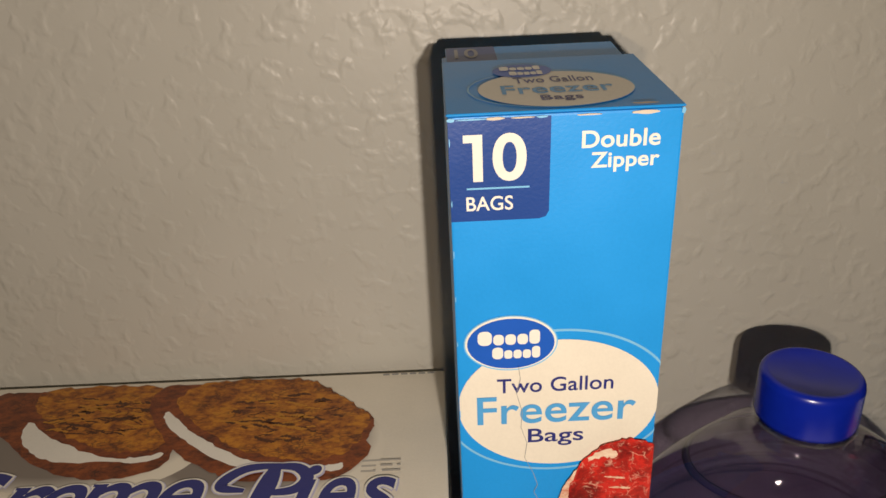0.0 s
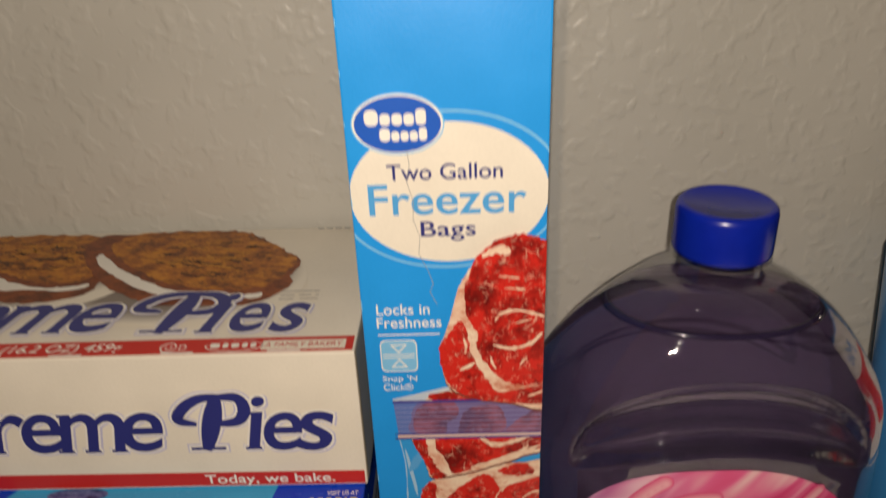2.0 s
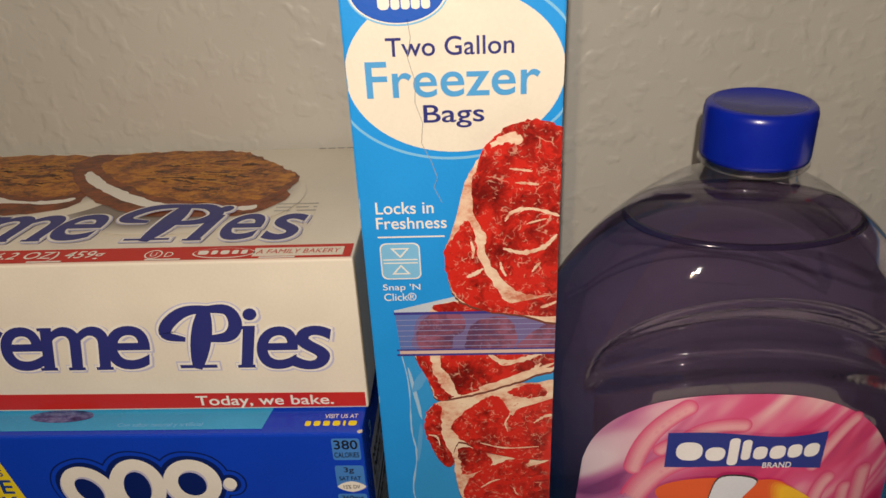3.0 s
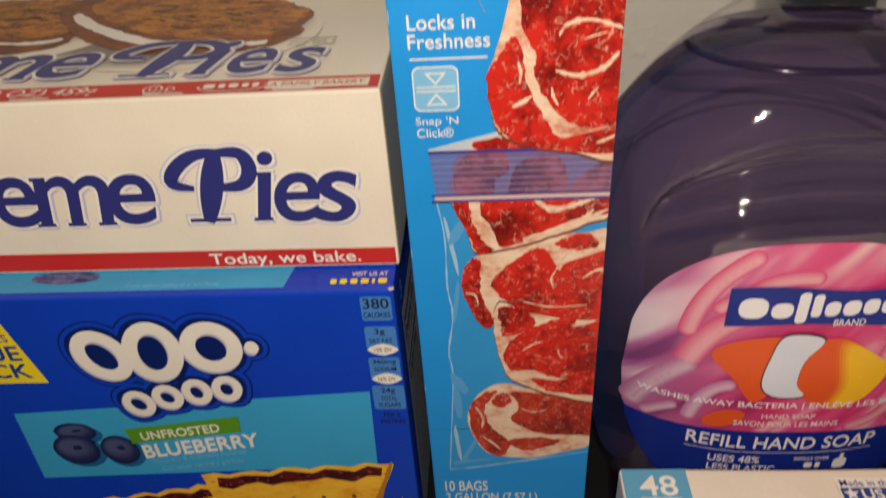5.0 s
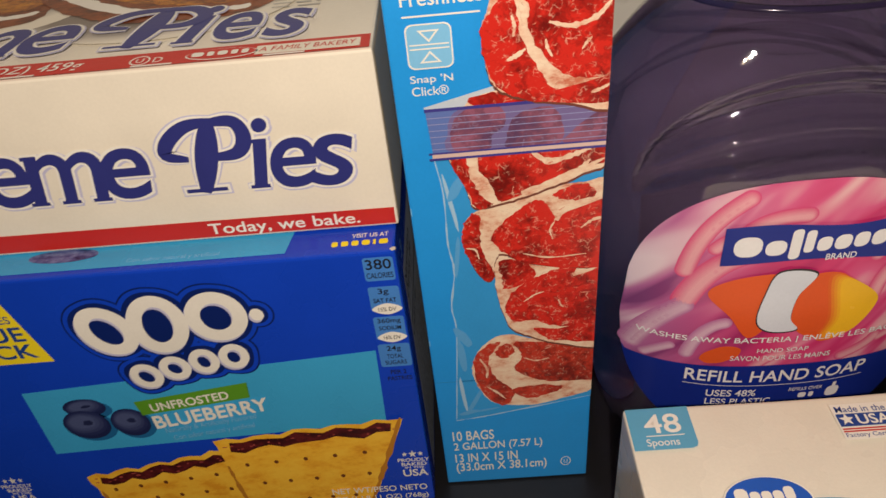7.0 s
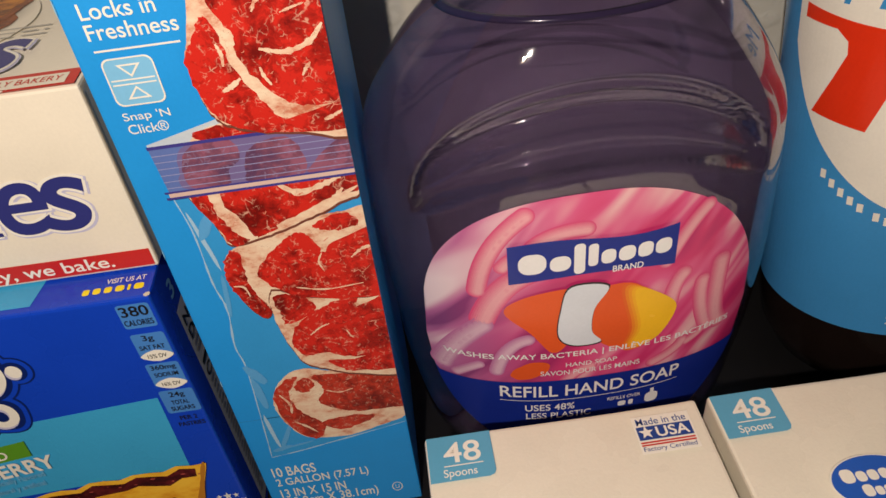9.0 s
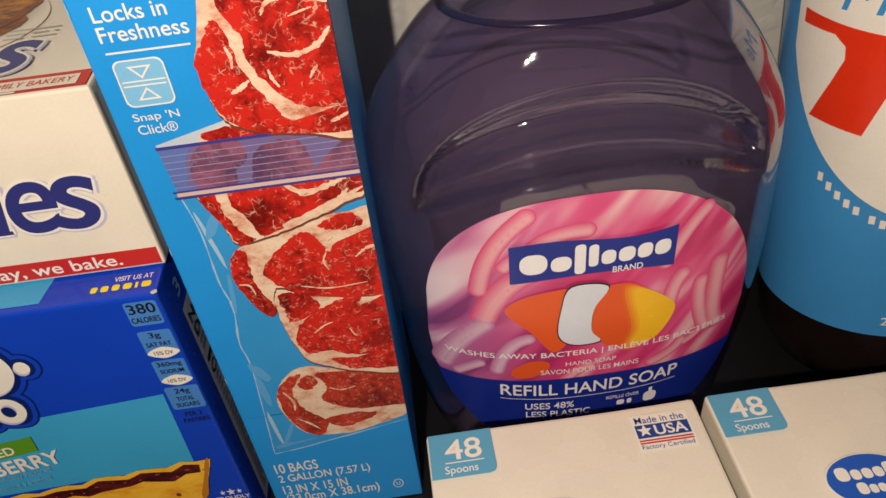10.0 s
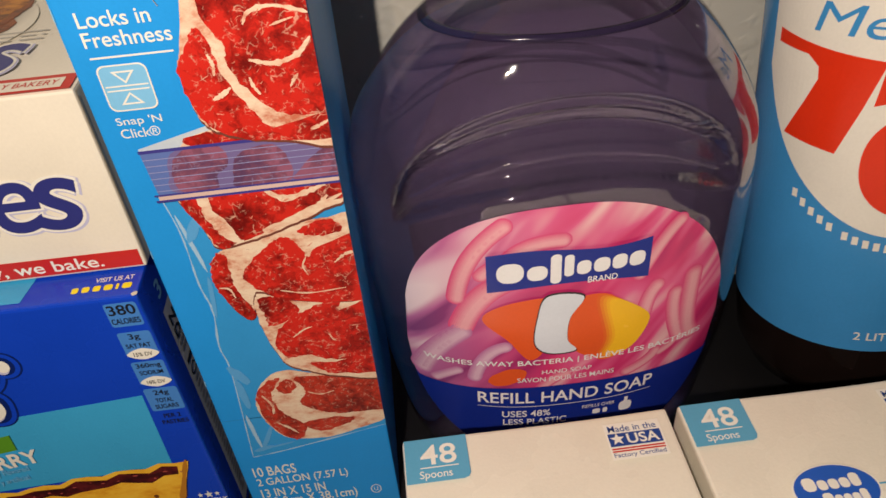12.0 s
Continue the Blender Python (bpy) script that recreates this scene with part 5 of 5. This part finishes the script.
def soap_bottle():
    bottle = thing("soap_bottle", "large clear violet soap bottle with blue cap and pink label", "bottle")
    shell = smooth(part("clear_body", soap_mesh(0.0008, 0.2235, 0.0, 400, 160), clear_shell(), bottle, "clear glossy plastic body with arched grip"))
    liquid = smooth(part("liquid", soap_mesh(0.002, 0.1980, 0.0009, 300, 160), soap_liquid(), bottle, "violet liquid soap"))
    liquid.data.materials.append(soap_depth())
    for p in liquid.data.polygons:
        p.material_index = int(p.center.y > SY)
    ridge = clear_shell()
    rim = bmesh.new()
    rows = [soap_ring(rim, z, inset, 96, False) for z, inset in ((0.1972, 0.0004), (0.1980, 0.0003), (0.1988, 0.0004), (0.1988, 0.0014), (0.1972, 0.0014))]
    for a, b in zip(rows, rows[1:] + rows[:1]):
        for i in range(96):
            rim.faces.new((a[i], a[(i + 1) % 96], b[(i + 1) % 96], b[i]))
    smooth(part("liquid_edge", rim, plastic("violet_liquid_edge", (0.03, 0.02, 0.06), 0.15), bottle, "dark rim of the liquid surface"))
    # moulded mark in the clear wall above the grip
    shift = lambda u, v, k: (u, soap_front(u, v) - 0.0001 - k * LAYER, v)
    for pts in ((0.1044, 0.1908, 0.1041, 0.1885, 0.1062, 0.1876, 0.1200, 0.1876, 0.1351, 0.1874), (0.1500, 0.1866, 0.1532, 0.1872, 0.1535, 0.1905, 0.1518, 0.1930)):
        art("moulded_ridge", ribbon(pts, 0.0007, 2, None, 0.0), ridge, bottle, shift, 1)
    smooth(part("neck_ring", lathe(((0.0160, 0.2178), (0.0184, 0.2180), (0.0188, 0.2187), (0.0184, 0.2194), (0.0160, 0.2196)), CAP_X, SY), clear_shell(), bottle))
    blue = plastic("blue_cap_plastic", (0.004, 0.018, 0.36), 0.26)
    cap = part("cap", lathe(((0.0170, 0.2203), (0.0183, 0.2205), (0.0185, 0.2220), (0.0184, 0.2364), (0.0180, 0.2382), (0.0170, 0.2392), (0.0154, 0.2395), (0.0150, 0.2391), (0.002, 0.2391)), CAP_X, SY, 240, 0.00012), blue, bottle, "bright blue screw cap")
    smooth(cap)
    f = lambda u, v, k: (u, soap_front(u, v) - 0.0003 - k * LAYER, v)
    mid, half, zc = 0.1318, 0.0588, 0.0850

    def upper(u):
        q = min(1.0, abs((u - mid) / half))
        n = 2.8 if u < mid else 2.2
        return zc + 0.0650 * (1 - q ** n) ** (1 / n)

    def lower(u):
        q = min(1.0, abs((u - mid) / half))
        return zc - 0.0670 * (1 - q ** 2.2) ** (1 / 2.2)

    def wave(u):
        return 0.0660

    label = art("label", grid(mid - half, mid + half, lower, upper, 90, 40), streaks(), bottle, f, 0, "glossy pink label with printed violet streaks")
    art("label_foot", grid(mid - half, mid + half, lower, lambda u: max(lower(u), min(wave(u), upper(u))), 90, 16), LABEL_BLUE, label, f, 5.5)
    # rounded sea plant fingers, lighter along the middle
    fingers = (
        ((0.1093, 0.1304, 0.1164, 0.1355, 0.1271, 0.1369), 0.0063, 0), ((0.0915, 0.1129, 0.0969, 0.1309, 0.1079, 0.1440), 0.0066, 0),
        ((0.0927, 0.0992, 0.0998, 0.1133, 0.1101, 0.1211), 0.0092, 0),
        ((0.0770, 0.0720, 0.0831, 0.0848, 0.0925, 0.0962), 0.0081, 1), ((0.0964, 0.0717, 0.1008, 0.0833, 0.1078, 0.0886), 0.0055, 1),
        ((0.0820, 0.0680, 0.0861, 0.0715, 0.0904, 0.0745), 0.0041, 1), ((0.1002, 0.1235, 0.1039, 0.1271, 0.1084, 0.1281), 0.0055, 0),
        ((0.1546, 0.1173, 0.1610, 0.1299, 0.1668, 0.1375), 0.0055, 0), ((0.1577, 0.0982, 0.1589, 0.1058, 0.1614, 0.1107), 0.0063, 0),
        ((0.1739, 0.0800, 0.1698, 0.0936, 0.1692, 0.1048), 0.0063, 0), ((0.1790, 0.0800, 0.1758, 0.0900, 0.1755, 0.1111), 0.0077, 0),
        ((0.1539, 0.0680, 0.1610, 0.0720, 0.1648, 0.0764), 0.0052, 0), ((0.1664, 0.0750, 0.1698, 0.0770, 0.1717, 0.0790), 0.0044, 0),
        ((0.1212, 0.0648, 0.1253, 0.0693, 0.1305, 0.0722), 0.0052, 0),
    )
    tints = (((0.64, 0.075, 0.21), (0.76, 0.36, 0.42)), ((0.46, 0.16, 0.35), (0.64, 0.42, 0.55)))
    for j, (pts, wide, tint) in enumerate(fingers):
        low, high = tints[tint]
        for step in range(7):
            q = step / 6
            tone = [a + (b - a) * q for a, b in zip(low, high)]
            moved = [p + (0.08 * wide * q if i % 2 == 0 else -0.10 * wide * q) for i, p in enumerate(pts)]
            art("plant_finger", fine(finger(moved, wide * (1 - 0.72 * q)), 0.004), ink(*[round(c, 3) for c in tone], 0.22), label, f, 1.2 + 0.11 * j + 0.06 * step)
    # plain coloured shapes
    art("orange_shape", fine(shape((0.1000, 0.1031, 0.1072, 0.1099, 0.1213, 0.1125, 0.1240, 0.1080, 0.1220, 0.0984, 0.1220, 0.0866, 0.1164, 0.0815, 0.1089, 0.0922), 1, 0)), ORANGE, label, f, 4.2)
    art("orange_shape", fine(shape((0.1347, 0.1112, 0.1465, 0.1092, 0.1511, 0.0916, 0.1473, 0.0790, 0.1365, 0.0815, 0.1302, 0.0900, 0.1307, 0.1024), 2, 0)), ORANGE, label, f, 4.2)
    for step in range(5):
        q = step / 4
        flat = [p + 0.0022 * (1 - q) * (-1.6 if i % 2 == 0 else 0.0) for i, p in enumerate((0.1432, 0.1094, 0.1494, 0.1095, 0.1606, 0.1000, 0.1612, 0.0919, 0.1556, 0.0810, 0.1484, 0.0775, 0.1448, 0.0800, 0.1471, 0.0897))]
        art("gold_shape", fine(shape(flat, 3, 0, None, 1 - 0.04 * step)), ink(round(0.72 + 0.13 * q, 3), round(0.13 + 0.36 * q, 3), 0.02, 0.22), label, f, 4.5 + 0.14 * step)
    band = (0.1226, 0.1131, 0.1351, 0.1116, 0.1307, 0.1018, 0.1302, 0.0910, 0.1335, 0.0850, 0.1240, 0.0846, 0.1186, 0.0900, 0.1192, 0.1025)
    art("dark_line", fine(shape(band, 4, 0, None, 1.05)), ink(0.03, 0.02, 0.03, 0.22), label, f, 5.4)
    art("white_shape", fine(shape(band, 4, 0)), ink(0.66, 0.71, 0.80, 0.22), label, f, 5.7)
    art("orange_shape", fine(blob(0.1085, 0.0720, 0.0075, 0.0042, 24, 0.05, 7)), ORANGE, label, f, 4.0)
    # brand panel as plain shapes
    art("brand_panel", grid(0.1020, 0.1572, lambda u: 0.1164 + 0.004 * (u - 0.102) + 0.0022 * math.sin((u - 0.102) / 0.0552 * math.pi), lambda u: 0.1326 + 0.0012 * math.sin((u - 0.102) / 0.0552 * math.pi * 2) + 0.022 * (u - 0.102), 24, 6), LABEL_BLUE, label, f, 7)
    rise = lambda u: 0.055 * (u - 0.1052)
    for u0, u1, v0, v1 in ((0.1053, 0.1143, 0.1205, 0.1290), (0.1154, 0.1222, 0.1205, 0.1268), (0.1232, 0.1268, 0.1182, 0.1308), (0.1278, 0.1310, 0.1205, 0.1298), (0.1320, 0.1368, 0.1205, 0.1264), (0.1377, 0.1432, 0.1203, 0.1264), (0.1440, 0.1490, 0.1203, 0.1264), (0.1498, 0.1552, 0.1200, 0.1262)):
        v, fc = rect(u0, u1, v0, v1, min(u1 - u0, v1 - v0) * 0.42, 5)
        art("brand_mark", ([(a, b + rise(a)) for a, b in v], fc), LABEL_WHITE, label, f, 8)
    art("lettering", words("BRAND", 0.1360, 0.1462, 0.1180, 0.1206, 0.01), LABEL_WHITE, label, f, 8)
    arc = lambda u: 0.9 * (u - 0.1300) ** 2
    art("lettering", words("WASHES AWAY BACTERIA | ENL\u00c8VE LES BACT\u00c9RIES", 0.0782, 0.1830, 0.0784, 0.0826, 0.012), LABEL_WHITE, label, f, 9)
    art("lettering", words("HAND SOAP", 0.1212, 0.1399, 0.0737, 0.0759, 0.004), LABEL_WHITE, label, f, 9)
    art("lettering", words("SAVON POUR LES MAINS", 0.1120, 0.1487, 0.0694, 0.0720, 0.004, 0, arc), LABEL_WHITE, label, f, 9)
    art("lettering", words("REFILL HAND SOAP", 0.0970, 0.1650, 0.0568, 0.0634, 0.012, 0, arc), LABEL_WHITE, label, f, 9)
    art("rule", grid(0.0968, 0.1650, lambda u: 0.0545 + arc(u), lambda u: 0.0548 + arc(u), 20, 1), LABEL_WHITE, label, f, 9)
    art("lettering", words("USES 48%", 0.1061, 0.1250, 0.0482, 0.0522, 0.012), LABEL_WHITE, label, f, 9)
    art("lettering", words("LESS PLASTIC", 0.1064, 0.1314, 0.0430, 0.0468, 0.012), LABEL_WHITE, label, f, 9)
    art("lettering", words("REFILLS OVER", 0.1377, 0.1507, 0.0500, 0.0520, 0.004), LABEL_WHITE, label, f, 9)
    art("pump_mark", blob(0.1553, 0.0475, 0.0026, 0.0030, power=3), LABEL_WHITE, label, f, 9)
    art("pump_mark", rect(0.1546, 0.1560, 0.0500, 0.0530), LABEL_WHITE, label, f, 9)
    art("count_bar", bars((1, 0.6), 0.1420, 0.1480, 0.0455, 0.0485), LABEL_WHITE, label, f, 9)
    return bottle


soap_bottle()


# ---- soda bottle ----
def soda_bottle():
    r = 0.0462
    bottle = thing("soda_bottle", "two litre soda bottle, dark cola with glossy blue and white label", "bottle")
    cola = plastic("dark_cola_bottle", (0.010, 0.006, 0.005), 0.08)
    prof = ((0.028, 0.001), (0.039, 0.006), (0.0445, 0.018), (0.0458, 0.032), (r, 0.045), (r, 0.200), (0.0456, 0.209), (0.0435, 0.224), (0.037, 0.246), (0.027, 0.266), (0.018, 0.279), (0.0145, 0.285), (0.0140, 0.292))
    smooth(part("body", lathe([(a - 0.0006, z) for a, z in prof], 0, 0, 96), cola, bottle, "dark cola in clear plastic"))
    smooth(part("cap", lathe(((0.0150, 0.292), (0.0155, 0.293), (0.0155, 0.306), (0.0145, 0.308), (0.002, 0.308)), 0, 0, 60, 0.0003), plastic("soda_cap_plastic", (0.55, 0.03, 0.02), 0.35), bottle))

    def f(u, v, k):  # u: degrees round the bottle
        q = r + 0.0002 + k * LAYER
        return (q * math.cos(radians(u)), q * math.sin(radians(u)), v)

    label = art("label", grid(-285, 75, lambda u: 0.0426, lambda u: 0.1985, 120, 4), POP_BLUE, bottle, f, 0, "glossy blue wrap label with a white shield")
    curve = lambda g: fine(g, 0.003, r * math.pi / 180)
    side = lambda u: abs((u + 105) / 75)
    foot = lambda u: 0.0995 + 0.047 * side(u) ** 2 + 0.0105 * side(u) ** 8
    art("shield", grid(-180, -30, foot, lambda u: 0.1965, 60, 10), POP_WHITE, label, f, 1)
    art("red_shape", curve(poly((-174.8, 0.1724), (-150, 0.1700), (-124.6, 0.1679), (-131, 0.1506), (-138.9, 0.1320), (-164.7, 0.1343), (-156, 0.1490), (-151, 0.1585), (-151.5, 0.1630), (-157, 0.1665), (-175, 0.1672))), POP_RED, label, f, 2)
    art("red_shape", curve(poly((-124.6, 0.1679), (-100, 0.1670), (-96, 0.1620), (-118, 0.1545), (-127, 0.1520))), POP_RED, label, f, 2)
    art("red_shape", curve(blob(-103, 0.1300, 25, 0.0215, 0, 0.0, 1, power=2.2)), POP_RED, label, f, 2.5)
    art("lettering", curve(words("Me", -156, -124, 0.1752, 0.1858, 0.0, 0.2)), POP_BLUE, label, f, 2)
    for i in range(15):
        u = -155 + i * 4.6 + (2.5 if i > 4 else 0)
        v = 0.0945 + 0.038 * side(u) ** 2
        art("name_bar", rect(u, u + 2.6, v - 0.0018, v + 0.0018), POP_WHITE, label, f, 2)
    art("lettering", words("2 LITER", -115.4, -92, 0.0487, 0.0528, 0.01), POP_WHITE, label, f, 2)
    up = Vector((-0.0596, 0.092, 1)).normalized()
    across = Vector((0, 1, 0)).cross(up).normalized()
    turn = Matrix((across, up.cross(across), up)).transposed().to_4x4()
    bottle.matrix_basis = Matrix.Translation((0.277, 0.0500, 0.0028)) @ turn
    return bottle


soda_bottle()


# ---- boxes of spoons ----
def spoon_box(x0):
    x1, y0, y1, h = x0 + 0.0940, -0.175, -0.0228, 0.0722
    box = thing("spoon_box", "plain white cardboard box of plastic spoons with teal corner", "box", "boxes of spoons")
    bm = box_bm(0, x1 - x0, y0, y1, 0.0008, h, 0.0012)
    bmesh.ops.subdivide_edges(bm, edges=[e for e in bm.edges if e.calc_length() > 0.05], cuts=6, use_grid_fill=True)
    for v in bm.verts:
        if v.co.z > 0.06:
            v.co.z += 0.0006 * math.sin(v.co.x * 60 + 1) * math.cos(v.co.y * 35)
    part("carton", bm, SPOON_WHITE, box)
    t = lambda u, v, k: (u, v, h + 0.0007 + k * LAYER)
    art("teal_corner", poly((0.0006, y1 - 0.0006), (0.0006, -0.0408), (0.0200, -0.0408), (0.0216, -0.0402), (0.0223, -0.0388), (0.0223, y1 - 0.0006)), SPOON_TEAL, box, t, 1)
    art("count_number", words("48", 0.0058, 0.0182, -0.0342, -0.0262, 0.012), WHITE, box, t, 2)
    art("rule", rect(0.0056, 0.0186, -0.0354, -0.0350), WHITE, box, t, 2)
    art("lettering", words("Spoons", 0.0052, 0.0162, -0.0402, -0.0364, 0.004), WHITE, box, t, 2)
    art("sticker", rect(0.0700, 0.0895, -0.0418, -0.0272), WHITE, box, t, 1, "small printed origin sticker")
    art("lettering", words("Made in the", 0.0712, 0.0880, -0.0308, -0.0282, 0.006), NAVY, box, t, 2)
    art("flag_field", rect(0.0706, 0.0888, -0.0366, -0.0314), NAVY, box, t, 2)
    star = [(0.0735 + 0.0026 * (1 if j % 2 == 0 else 0.42) * math.sin(j * math.pi / 5), -0.0338 + 0.0026 * (1 if j % 2 == 0 else 0.42) * math.cos(j * math.pi / 5)) for j in range(10)]
    art("star", poly(*star), WHITE, box, t, 3)
    art("lettering", words("USA", 0.0768, 0.0878, -0.0360, -0.0320, 0.02), WHITE, box, t, 3)
    for v in (-0.0376, -0.0386):
        art("flag_stripe", rect(0.0706, 0.0888, v - 0.0003, v + 0.0003), RED, box, t, 2)
    art("lettering", words("Factory Certified", 0.0708, 0.0884, -0.0414, -0.0392, 0.004), NAVY, box, t, 2)
    art("logo_rim", blob(0.0375, -0.0625, 0.0140, 0.0092), WHITE, box, t, 2)
    art("logo_oval", blob(0.0375, -0.0625, 0.0134, 0.0087), LOGO_BLUE, box, t, 3)
    word_marks("logo_bar", 0.0275, 0.0465, -0.0624, -0.0576, 5, WHITE, box, t, 4)
    word_marks("logo_bar", 0.0318, 0.0466, -0.0674, -0.0634, 5, WHITE, box, t, 4)
    art("ring", hoop(0.052, -0.083, 0.036, 0.021, 0.0006), SPOON_TEAL, box, t, 1)
    art("cream_oval", blob(0.052, -0.084, 0.034, 0.019), ink(0.80, 0.78, 0.66), box, t, 1.5)
    return box


first = spoon_box(0.0)
first.matrix_basis = pose(0.0671, 0, 0)
copy_thing(first, pose(0.1652, 0, 0))
